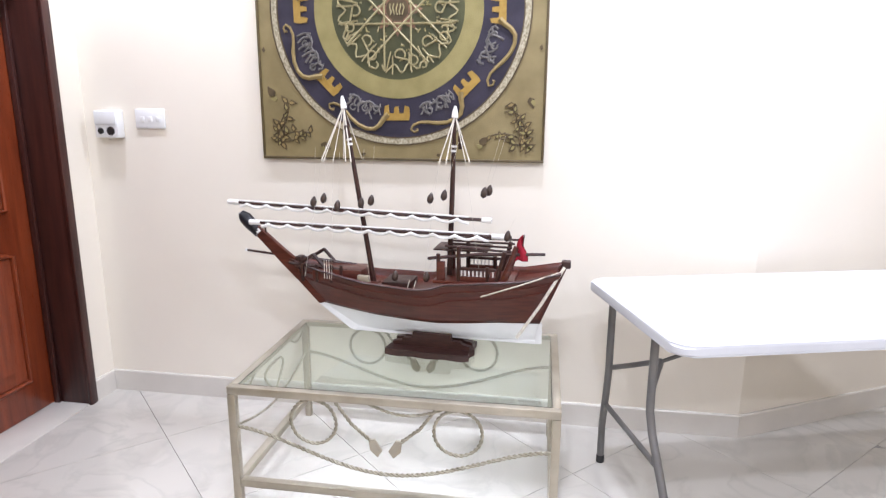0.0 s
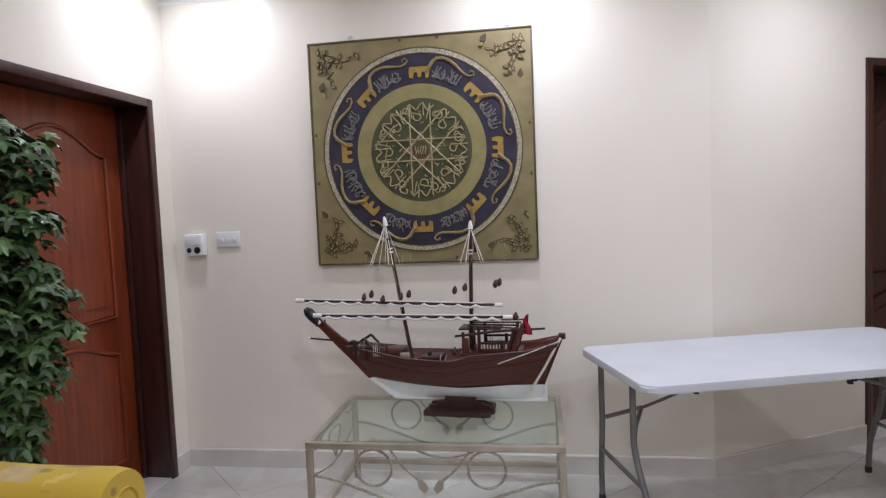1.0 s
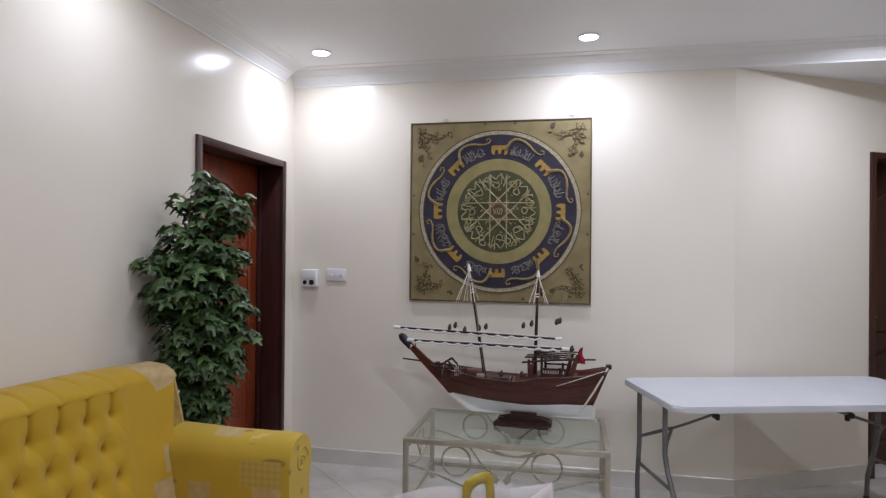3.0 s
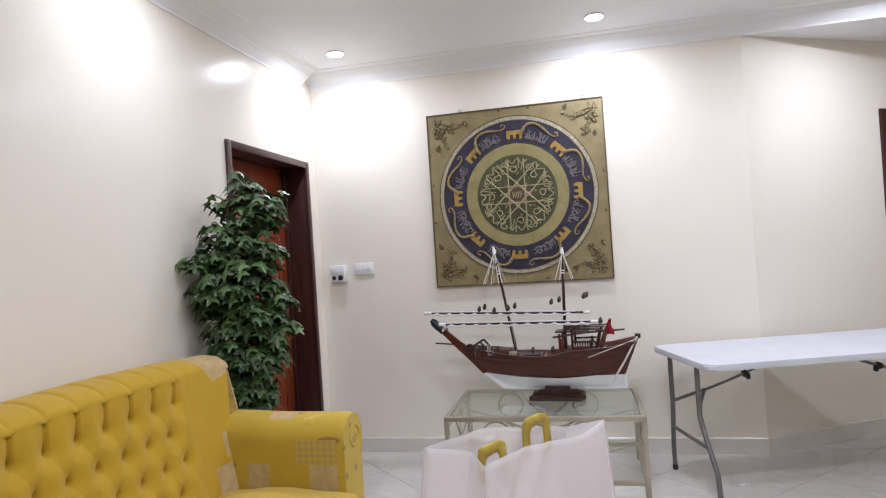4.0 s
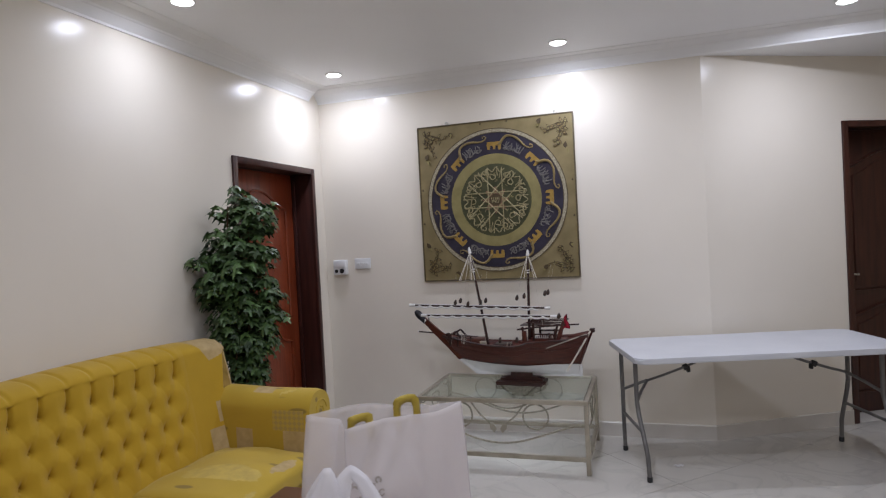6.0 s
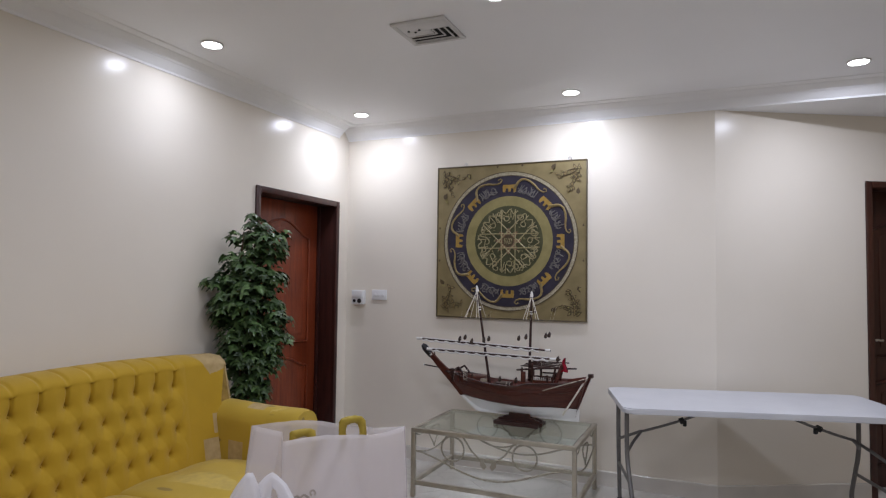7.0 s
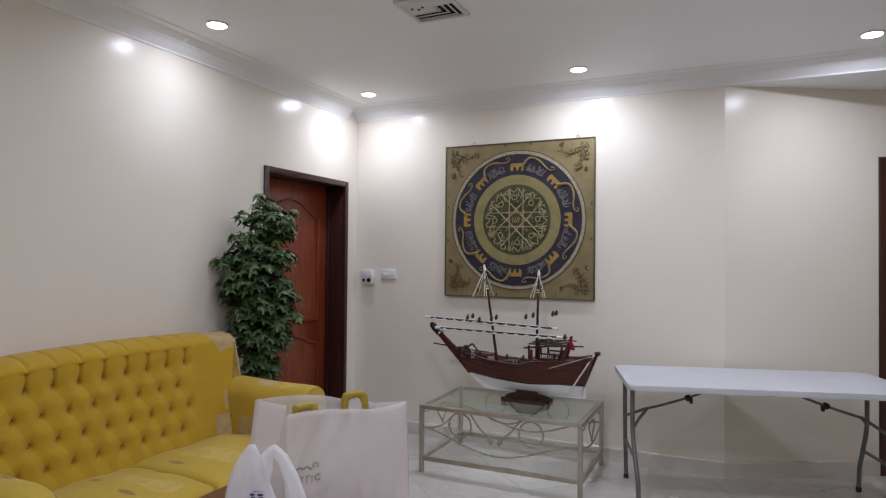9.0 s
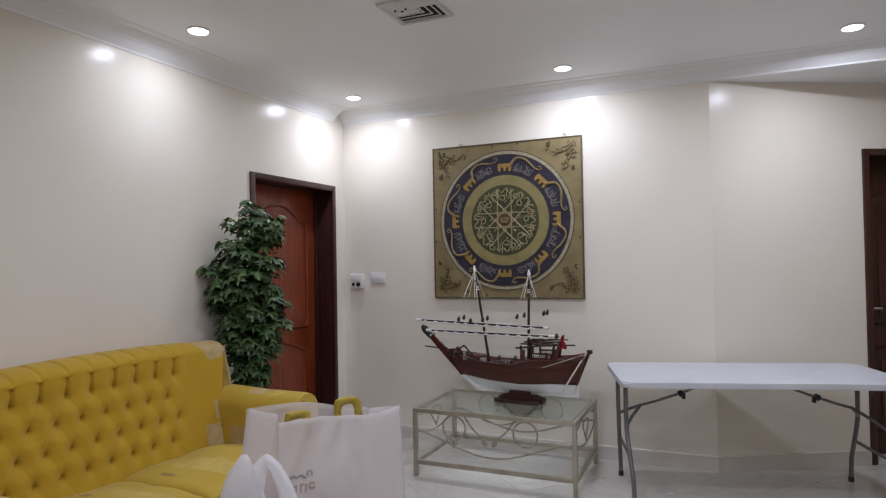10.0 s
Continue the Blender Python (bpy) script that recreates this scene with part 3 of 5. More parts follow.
for k in range(64):
    a, r = rnd.uniform(0, 360), rnd.uniform(0.1, 0.2)
    cx, cz = polar(r, a)
    t, l = rnd.uniform(0, 3.14), rnd.uniform(0.004, 0.011)
    stroke("script_stroke", [(cx - l * math.cos(t), cz - l * math.sin(t)), (cx + l * math.cos(t), cz + l * math.sin(t))], 0.003, 0.0045, GOLD_RING if k % 3 else STITCH)
# eight toothed amber letters with long curling tails on the navy band
TAIL_LINE = ((0.412, 5), (0.43, 7), (0.462, 9), (0.482, 11.5), (0.489, 15), (0.485, 19.5), (0.473, 24), (0.458, 28.5), (0.451, 32.5), (0.458, 36), (0.474, 37.6), (0.486, 36.2), (0.482, 34.2), (0.473, 34.6))
for k in range(8):
    deg = 45 * k + 89
    a = radians(deg)
    c, s = math.cos(a), math.sin(a)

    def put(u, v):
        return (c * v + s * u, s * v - c * u)
    bm = bmesh.new()
    comb = [(-0.052, 0.434), (0.05, 0.436), (0.055, 0.412), (0.05, 0.378), (0.034, 0.372), (0.031, 0.405), (0.012, 0.407), (0.009, 0.38), (-0.007, 0.378), (-0.011, 0.406), (-0.029, 0.406), (-0.034, 0.374), (-0.052, 0.38), (-0.056, 0.41)]
    prism(bm, [put(u, v) for u, v in comb], 0, 0.006, on_panel(0))
    part("amber_letter", bm, AMBER, pic, "amber toothed letter")
    tail = [polar(r, deg - d) for r, d in TAIL_LINE]
    part("letter_tail", rod([(u, FACE - 0.004, v) for u, v in tail], [0.012, 0.0115, 0.0105, 0.0095] + [0.0085] * 3 + [0.007, 0.006, 0.0055] + [0.005] * 4, 6), TAIL, pic)
    for i in range(10):
        b = deg - 10.5 - 2.2 * i
        r0, r1 = rnd.uniform(0.376, 0.392), rnd.uniform(0.408, 0.446)
        stroke("script_stroke", [polar(r0, b), polar((r0 + r1) / 2, b + rnd.uniform(-2.2, 2.2)), polar(r1, b + rnd.uniform(-1, 1))], 0.0042, 0.003, GREYTEXT)
        if i % 3 == 1:
            cx, cz = polar(rnd.uniform(0.388, 0.43), b)
            stroke("script_stroke", arc(cx, cz, 0.012, rnd.uniform(0, 90), rnd.uniform(300, 400), 8), 0.0036, 0.0035, GREYTEXT)
    stroke("script_stroke", [polar(0.386 + 0.008 * math.sin(i * 1.7), deg - 10 - 2.6 * i) for i in range(9)], 0.005, 0.003, GREYTEXT)


layer = itertools.cycle([0.0026 + 0.0006 * i for i in range(14)])


def floret(cx, cz, ang, length, wide, mat):
    """One stitched leaf on the gold ground."""
    c, s = math.cos(ang), math.sin(ang)
    bm = bmesh.new()
    pts = [(0, 0), (0.3, 0.5), (0.62, 0.42), (1, 0), (0.6, -0.28), (0.3, -0.42)]
    prism(bm, [(cx + length * u * c - wide * v * s, cz + length * u * s + wide * v * c) for u, v in pts], -0.001, next(layer), on_panel(0))
    part("corner_leaf", bm, mat, pic)


for sx in (-1, 1):
    for sz in (-1, 1):
        # three curved sprigs in each corner, leaves on both sides of the stem
        for ox, oz, a0, turn in ((0.545, 0.53, 172, 30), (0.53, 0.545, 278, -30), (0.53, 0.53, 232, -45), (0.545, 0.5, 210, 40)):
            pts = [(ox + 0.03 * i * math.cos(radians(a0 + turn * i / 6)), oz + 0.03 * i * math.sin(radians(a0 + turn * i / 6))) for i in range(6)]
            stroke("corner_stem", [(sx * u, sz * v) for u, v in pts], 0.0028, 0.0015, BROWN)
            for i, (u, v) in enumerate(pts):
                for side in (-1, 1):
                    if rnd.random() < 0.35:
                        continue
                    ang = radians(a0 + turn * i / 6 + side * rnd.uniform(40, 80))
                    ang = math.atan2(sz * math.sin(ang), sx * math.cos(ang))
                    ln = rnd.uniform(0.028, 0.042)
                    floret(sx * u, sz * v, ang, ln, ln * 0.62, BROWN)
                    floret(sx * u + 0.005 * math.cos(ang), sz * v + 0.005 * math.sin(ang), ang, ln * 0.6, ln * 0.34, (GOLD_RING, TAIL)[i % 2])
        for u, v in ((0.34, 0.535), (0.535, 0.34)):
            floret(sx * u, sz * v, rnd.uniform(0, 6.28), 0.05, 0.035, BROWN)
            floret(sx * u + 0.012, sz * v - 0.008, rnd.uniform(0, 6.28), 0.03, 0.02, GOLD_RING)
    floret(sx * 0.575, 0.1, 1.5, 0.02, 0.016, BROWN)
    floret(sx * 0.575, -0.16, 1.5, 0.02, 0.016, BROWN)
    floret(0.1 * sx, 0.575, 0.3, 0.02, 0.016, BROWN)
    floret(0.16 * sx, -0.578, 0.3, 0.02, 0.016, BROWN)

# ---- glass table ----
GX0, GX1, GY0, GY1, GZ = -0.826, 0.284, 1.948, 2.652, 0.456
gt = thing("glass_coffee_table", "champagne metal side table with clear glass top and twisted rod ornaments", "table", pose(0, 0, 0))
b = 0.028
for x in (GX0, GX1 - b):
    for y in (GY0, GY1 - b):
        part("leg", boxed(x, x + b, y, y + b, 0, GZ - b - 0.001, 0.003), BRONZE, gt)
for z in (GZ - b, 0.083):
    nm = "top_rail" if z > 0.2 else "lower_rail"
    lo = 0 if z > 0.2 else b + 0.001
    for y in (GY0, GY1 - b):
        part(nm, boxed(GX0 + lo, GX1 - lo, y, y + b, z, z + b, 0.003), BRONZE, gt)
    for x in (GX0, GX1 - b):
        part(nm, boxed(x, x + b, GY0 + b + 0.001, GY1 - b - 0.001, z, z + b, 0.003), BRONZE, gt)
pane = part("glass_top", boxed(GX0 + b + 0.001, GX1 - b - 0.001, GY0 + b + 0.001, GY1 - b - 0.001, GZ - 0.009, GZ - 0.001, 0.001, 1), GLASS, gt, "clear greenish glass")
pane.visible_shadow = False


def twisted(name, pts, r, parent):
    """A rod of two strands twisted round each other."""
    dense = []
    P = [Vector(p) for p in pts]
    for p, q in zip(P, P[1:]):
        k = max(2, int((q - p).length / 0.004))
        dense += [p.lerp(q, i / k) for i in range(k)]
    dense.append(P[-1])
    bm = bmesh.new()
    for ph in (0, math.pi):
        path = []
        for i, p in enumerate(dense):
            d = (dense[min(i + 1, len(dense) - 1)] - dense[max(i - 1, 0)]).normalized()
            e = d.cross(Vector((0.13, 1, 0.07))).normalized()
            g = d.cross(e)
            w = i * 0.75 + ph
            path.append(p + 0.55 * r * (e * math.cos(w) + g * math.sin(w)))
        tube(bm, path, r * 0.62, 5)
    return part(name, bm, ROPE, parent)


GW = GX1 - GX0
for y in (GY0 + b / 2, GY1 - b / 2):
    for fx in (0.268, 0.707):
        cx = GX0 + fx * GW
        twisted("ring_ornament", [(u, y, v) for u, v in arc(cx, 0.347, 0.079, 80, 440, 40)], 0.006, gt)
    for f0, f1 in ((0.335, 0.45), (0.645, 0.53)):
        x0, x1 = GX0 + f0 * GW, GX0 + f1 * GW
        twisted("slanting_rod", [(x0, y, GZ - b), (x0 * 0.55 + x1 * 0.45, y, 0.35), (x1, y, 0.29)], 0.006, gt)
        sgn = 1 if x1 > x0 else -1
        bm = bmesh.new()
        prism(bm, [(x1 - 0.012 * sgn, 0.3), (x1 + 0.01 * sgn, 0.302), (x1 + 0.034 * sgn, 0.262), (x1 + 0.018 * sgn, 0.238), (x1 - 0.008 * sgn, 0.262)], y - 0.004, y + 0.004, lambda u, v, w: (u, w, v))
        part("leaf_tip", bm, BRONZE, gt, "flat gilded leaf tip")
    sag = [(GX0 + b + (GW - 2 * b) * t, y, 0.305 - 0.13 * math.sin(math.pi * t) ** 1.6) for t in [i / 24 for i in range(25)]]
    twisted("swag_rod", sag, 0.0065, gt)
    top = [(GX0 + GW * (0.44 + 0.22 * t), y, 0.425 - 0.03 * math.sin(math.pi * t)) for t in [i / 10 for i in range(11)]]
    twisted("short_swag", top, 0.005, gt)
for x in (GX0 + b / 2, GX1 - b / 2):
    my = (GY0 + GY1) / 2
    heart = [(x, my + 0.085 * math.sin(t) ** 3, 0.345 + 0.075 * (math.cos(t) * 0.9 - 0.28 * math.cos(2 * t))) for t in [2 * math.pi * i / 30 for i in range(31)]]
    twisted("side_heart", heart, 0.005, gt)
    for y0, y1 in ((GY0 + b, my - 0.16), (GY1 - b, my + 0.16)):
        hook = [(x, y0 + (y1 - y0) * t, GZ - b - 0.004 - 0.035 * math.sin(math.pi * t)) for t in [i / 8 for i in range(9)]]
        twisted("side_hook", hook, 0.0045, gt)
    twisted("side_rod", [(x, GY0 + b + (GY1 - GY0 - 2 * b) * t, 0.3 - 0.06 * math.sin(math.pi * t)) for t in [i / 12 for i in range(13)]], 0.005, gt)

# ---- folding table ----
ft = thing("folding_table", "white moulded plastic folding table on grey steel legs", "table", Matrix.Translation((0.38, 2.496, 0)) @ Matrix.Rotation(math.atan2(0.435, 1.515), 4, "Z"))
FL, FD, FH = 1.57, 0.715, 0.742
bm = bmesh.new()
R, n = 0.05, 6
out = []
for cx, cy, a0 in ((FL - R, -R, 0), (R, -R, 90), (R, -FD + R, 180), (FL - R, -FD + R, 270)):
    out += arc(cx, cy, R, a0, a0 + 90, n)
prism(bm, out, FH - 0.033, FH)
bmesh.ops.bevel(bm, geom=[e for e in bm.edges if abs(e.verts[0].co.z - e.verts[1].co.z) < 1e-5], offset=0.008, segments=3, affect="EDGES")
part("tabletop", bm, PLASTIC, ft, "white moulded plastic top", 50)
for side in (0, 1):
    sg = 1 if side == 0 else -1
    x0 = 0.055 if side == 0 else FL - 0.055
    feet = []
    for y, bend, low in ((-0.13, 1, 0.068), (-0.475, -2.1, -0.143)):
        pts = [(x0, y, FH - 0.034), (x0, y, 0.5), (x0 + 0.001 * sg, y, 0.43), (x0 + 0.003 * sg, y + 0.012 * bend, 0.36), (x0 + 0.012 * sg, y + 0.052 * bend, 0.2), (x0 + 0.015 * sg, y + 0.064 * bend, 0.15), (x0 + 0.018 * sg, y + low, 0.012)]
        leg = part("leg", rod(pts, 0.0135, 12), STEEL, ft, "bent grey steel tube leg")
        part("foot_cap", lathe(bmesh.new(), [(0.012, 0), (0.016, 0.003), (0.016, 0.03), (0.0145, 0.032)], 14), RUBBER, leg, "black rubber cap", 40, pose(x0 + 0.018 * sg, y + low, 0))
        feet.append(y)
    part("cross_tube", rod([(x0 + 0.008 * sg, feet[0] + 0.035, 0.27), (x0 + 0.008 * sg, feet[1] - 0.075, 0.27)], 0.01, 10), STEEL, ft)
    my = (feet[0] + feet[1]) / 2
    part("hinge_bar", rod([(x0, feet[0], FH - 0.046), (x0, feet[1], FH - 0.046)], 0.012, 10), STEEL, ft)
    br = part("brace", rod([(x0 + 0.115 * sg, my, 0.522), (x0 + 0.22 * sg, my, 0.553), (x0 + 0.36 * sg, my, 0.6), (x0 + 0.62 * sg, my, FH - 0.04)], 0.011, 10, False, 0.6), STEEL, ft, "folding steel brace")
    for fy in feet:
        part("brace_link", rod([(x0, fy, 0.43), (x0 + 0.05 * sg, (fy + my) / 2, 0.475), (x0 + 0.115 * sg, my, 0.524)], 0.0095, 8), STEEL, br)
    lk = 0.345 if side == 0 else 0.295
    lz = 0.592 if side == 0 else 0.578
    part("lock_ring", rod([(x0 + lk * sg, my, lz), (x0 + (lk + 0.025) * sg, my, lz + 0.01)], 0.019, 12), RUBBER, br, "black locking ring")
    part("lock_tab", boxed(x0 + (lk + 0.03) * sg - 0.01, x0 + (lk + 0.03) * sg + 0.01, my - 0.012, my + 0.012, lz - 0.028, lz + 0.008, 0.004), RUBBER, br, "black locking tab")
    part("bracket", boxed(x0 + 0.62 * sg - 0.03, x0 + 0.62 * sg + 0.03, my - 0.03, my + 0.03, FH - 0.06, FH - 0.032, 0.004), STEEL, br)
part("catch", boxed(FL / 2 - 0.03, FL / 2 + 0.03, -FD + 0.07, -FD + 0.13, FH - 0.05, FH - 0.032, 0.006), STEEL, ft)

# a scrap of film on the floor under the table
bm = bmesh.new()
rs = random.Random(8)
grid(bm, 6, 5, lambda u, v: (0.07 * (u - 0.5) + rs.uniform(-0.006, 0.006), 0.05 * (v - 0.5) + rs.uniform(-0.006, 0.006), 0.004 + rs.uniform(0, 0.022)))
scrap = part("plastic_scrap", bm, FILM, None, "", 180, pose(0.79, 2.2, 0, 0, 0, 30) @ Matrix.Scale(0.7, 4))
tagged(scrap, "small crumpled scrap of clear plastic on the floor", "litter")

# ---- sofa ----
SY0, SY1, SB1 = -0.434, 0.892, 1.0
so = thing("sofa", "yellow button-tufted two-seat sofa with patchwork printed arms", "sofa", pose(0, 0, 0))
BUT = []
for row in range(4):
    z = 0.868 - 0.113 * row
    for k in range(-14, 14):
        y = 0.514 + 0.121 * k + (0.0605 if row % 2 else 0.0)
        if SY0 + 0.08 < y < SY1 - 0.24:
            BUT.append((y, z))
BUT = np.array(BUT)


def back_front(y, z):
    """How far the tufted back swells out at y, z."""
    a, b = (y - 0.514) / 0.0605, (0.868 - z) / 0.113
    f1, f2 = abs((a + b + 1) % 2 - 1), abs((a - b + 1) % 2 - 1)
    if b < 0:
        f1 = f2 = abs((a + 1) % 2 - 1)
    near = np.min(np.hypot(BUT[:, 0] - y, BUT[:, 1] - z))
    cushion = (math.sin(f1 * math.pi / 2) * math.sin(f2 * math.pi / 2)) ** 0.5
    pit = 1 - math.exp(-(near / 0.034) ** 1.3)
    above = z - BUT[:, 1]
    slit = np.max(np.exp(-((BUT[:, 0] - y) / 0.0055) ** 2) * np.clip(1 - above / 0.045, 0, 1) * (above > -0.004))
    return 0.03 * (0.16 * cushion * min(1.0, pit + 0.2) + 0.84 * pit) - 0.02 * math.exp(-(near / 0.009) ** 2) - 0.013 * slit


def edge_width(z):
    """Width of the trimmed edge strip at the end of the back."""
    return 0.062 * min(1.0, max(0.0, (0.99 - z) / 0.25))


def back_surface(u, v):
    y = SY0 - 0.1 + (SB1 - SY0 + 0.1) * u
    zt = 1.0 + 0.025 * math.sin(math.pi * u)
    inside = min(1.0, max(0.0, (SY1 - 0.18 - y) / 0.05), 1) * min(1.0, max(0.0, (y - SY0 - 0.03) / 0.05))
    wing = max(0.0, (y - (SY1 - 0.18)) / 0.28)
    if v < 0.8:
        t = v / 0.8
        z = 0.36 + (zt - 0.06 - 0.36) * t
        x = -1.515 - 0.10 * t + 0.05 * wing ** 2 * (1 - 0.6 * t)
        x += inside * back_front(y, z) + 0.02 * (1 - inside)
        if SB1 - y < edge_width(z):
            x -= 0.012
        if z > 0.868 and inside > 0:
            near = np.min(np.abs(BUT[BUT[:, 1] > 0.86][:, 0] - y))
            x -= inside * 0.014 * math.exp(-(near / 0.007) ** 2)
    else:
        a = (v - 0.8) / 0.2 * math.pi
        x = -1.615 + 0.05 * wing ** 2 * 0.4 + (0.03 * inside + 0.02 * (1 - inside)) * max(0.0, math.cos(a)) - 0.11 * (1 - math.cos(a))
        z = zt - 0.06 + 0.06 * math.sin(a)
        if inside > 0:
            near = np.min(np.abs(BUT[BUT[:, 1] > 0.86][:, 0] - y))
            z -= inside * 0.008 * math.exp(-(near / 0.01) ** 2) * (a < 2)
    return (x, y, z)


def back_patch(u, v):
    y = SY0 - 0.1 + (SB1 - SY0 + 0.1) * u
    e = SB1 - y
    if v < 0.8 and e < edge_width(0.36 + 0.6 * v / 0.8):
        return 3
    if e < 0.27:
        if interp(e, (0.0, 0.03, 0.12, 0.19), (0.79, 0.77, 0.74, 0.88)) < v < 0.97 and e < 0.19:
            return 2
        if (0.08 < v < 0.27 and 0.1 < e < 0.21) or (0.3 < v < 0.45 and 0.09 < e < 0.13):
            return 2
    return 0


bm = bmesh.new()
grid(bm, 420, 130, back_surface, back_patch)
back = part("backrest", bm, [YELLOW, PRINT, BEIGE, PIPING], so, "deep-buttoned yellow backrest", 180)
for y, z in BUT:
    t = (z - 0.36) / (0.94 - 0.36)
    part("button", lathe(bmesh.new(), [(0.0005, 0.003), (0.0045, 0.002), (0.006, 0), (0.005, -0.004)], 10), YELLOW, back, "", 60, pose(-1.522 - 0.10 * t, y, z, 0, 85, 0))
part("back_frame", boxed(-1.84, -1.64, SY0 - 0.09, SB1 - 0.01, 0.06, 0.93, 0.02), PRINT, so)
for y0, y1, s in ((SB1 - 0.006, SB1 + 0.02, 1), (SY0 - 0.12, SY0 - 0.094, -1)):
    bm = bmesh.new()
    prism(bm, [(-1.84, 0.1), (-1.5, 0.1), (-1.49, 0.5), (-1.56, 0.8), (-1.59, 0.94), (-1.63, 0.99), (-1.72, 1.0), (-1.82, 0.97)], y0, y1, lambda u, v, w: (u, w, v))
    bmesh.ops.bevel(bm, geom=[e for e in bm.edges], offset=0.006, segments=2, affect="EDGES")
    part("back_end", bm, BEIGE, so, "beige printed end panel")

AW = 0.21


def arm_section(zt):
    """Outline of an arm, across y (0 inside to AW outside) and z."""
    pts = [(0, 0.08), (0, zt - 0.1)]
    pts += [(0.10 - 0.10 * math.cos(a) * 1.0, zt - 0.1 + 0.1 * math.sin(a)) for a in [radians(12 * i) for i in range(1, 8)]]
    pts += [(0.12 + 0.105 * math.cos(a), zt - 0.105 + 0.105 * math.sin(a)) for a in [radians(90 - 18 * i) for i in range(0, 7)]]
    pts += [(0.2, 0.52), (0.2, 0.3), (0.2, 0.08)]
    run = [0.0]
    for a, c in zip(pts, pts[1:]):
        run.append(run[-1] + math.hypot(c[0] - a[0], c[1] - a[1]))
    at = [run[-1] * i / 90 for i in range(91)]
    return [(float(np.interp(s, run, [p[0] for p in pts])), float(np.interp(s, run, [p[1] for p in pts]))) for s in at]


def sofa_arm(side):
    y0, sg = (SY1, 1) if side > 0 else (SY0, -1)
    sec = arm_section(0.735 if side > 0 else 0.67)
    L = [-1.56, -1.5, -1.4, -1.3, -1.2, -1.1, -1.045, -1.012, -1.0] if side > 0 else [-1.56, -1.5, -1.4, -1.3, -1.2, -1.1, -1.0, -0.95, -0.93]

    def surf(u, v):
        i = min(int(u * (len(L) - 1) + 1e-6), len(L) - 2)
        f = u * (len(L) - 1) - i
        x = L[i] * (1 - f) + L[i + 1] * f
        k = min(int(v * (len(sec) - 1) + 1e-6), len(sec) - 2)
        g = v * (len(sec) - 1) - k
        a, z = sec[k][0] * (1 - g) + sec[k + 1][0] * g, sec[k][1] * (1 - g) + sec[k + 1][1] * g
        tuck = max(0.0, (x + 1.05) / 0.05) ** 2 * 0.02 if side > 0 else max(0.0, (x + 1.1) / 0.17) ** 2 * 0.2
        lift = 0.015 * max(0.0, (-1.3 - x) / 0.3)
        ca, cz = 0.1, 0.4
        return (x, y0 + sg * (a + (ca - a) * tuck * 2), z + lift * (z > 0.5) + (cz - z) * tuck)

    def patch(u, v):
        x, y, z = surf(u, v)
        a = abs(y - y0)
        if a < 0.06:
            if z < 0.545 and (-1.445 < x < -1.345 or -1.16 < x < -1.035):
                return 1
            if 0.545 <= z < 0.64 and -1.22 < x < -1.035:
                return 2
        if z > 0.66 and (0.05 < a < 0.12 and -1.36 < x < -1.24):
            return 1
        leaf = ((x + 1.15) * 0.9 + (a - 0.07) * 0.5) / 0.05, ((a - 0.07) * 0.9 - (x + 1.15) * 0.5) / 0.014
        return 3 if z > 0.66 and leaf[0] ** 2 + leaf[1] ** 2 < 1 else 0
    bm = bmesh.new()
    grid(bm, 96, 110, surf, patch)
    bm.verts.index_update()
    for x_end in (L[0], L[-1]):
        rim = [v for v in bm.verts if abs(v.co.x - x_end) < 1e-5]
        rim.sort(key=lambda v: v.index)
        bmesh.ops.triangulate(bm, faces=[bm.faces.new(rim)], ngon_method="EAR_CLIP")
    arm = part("arm", bm, [PRINT, BEIGE, CHECK, OLIVE], so, "yellow printed rolled arm with beige patches", 50)
    if side < 0:
        return arm
    swirl = [(-0.999, y0 + sg * (0.12 + 0.06 * (1 - t / 11) * math.cos(t)), 0.625 + 0.06 * (1 - t / 11) * math.sin(t)) for t in [0.35 * i for i in range(24)]]
    part("scroll_piping", rod(swirl, 0.0045, 6), PRINT, arm)
    return arm


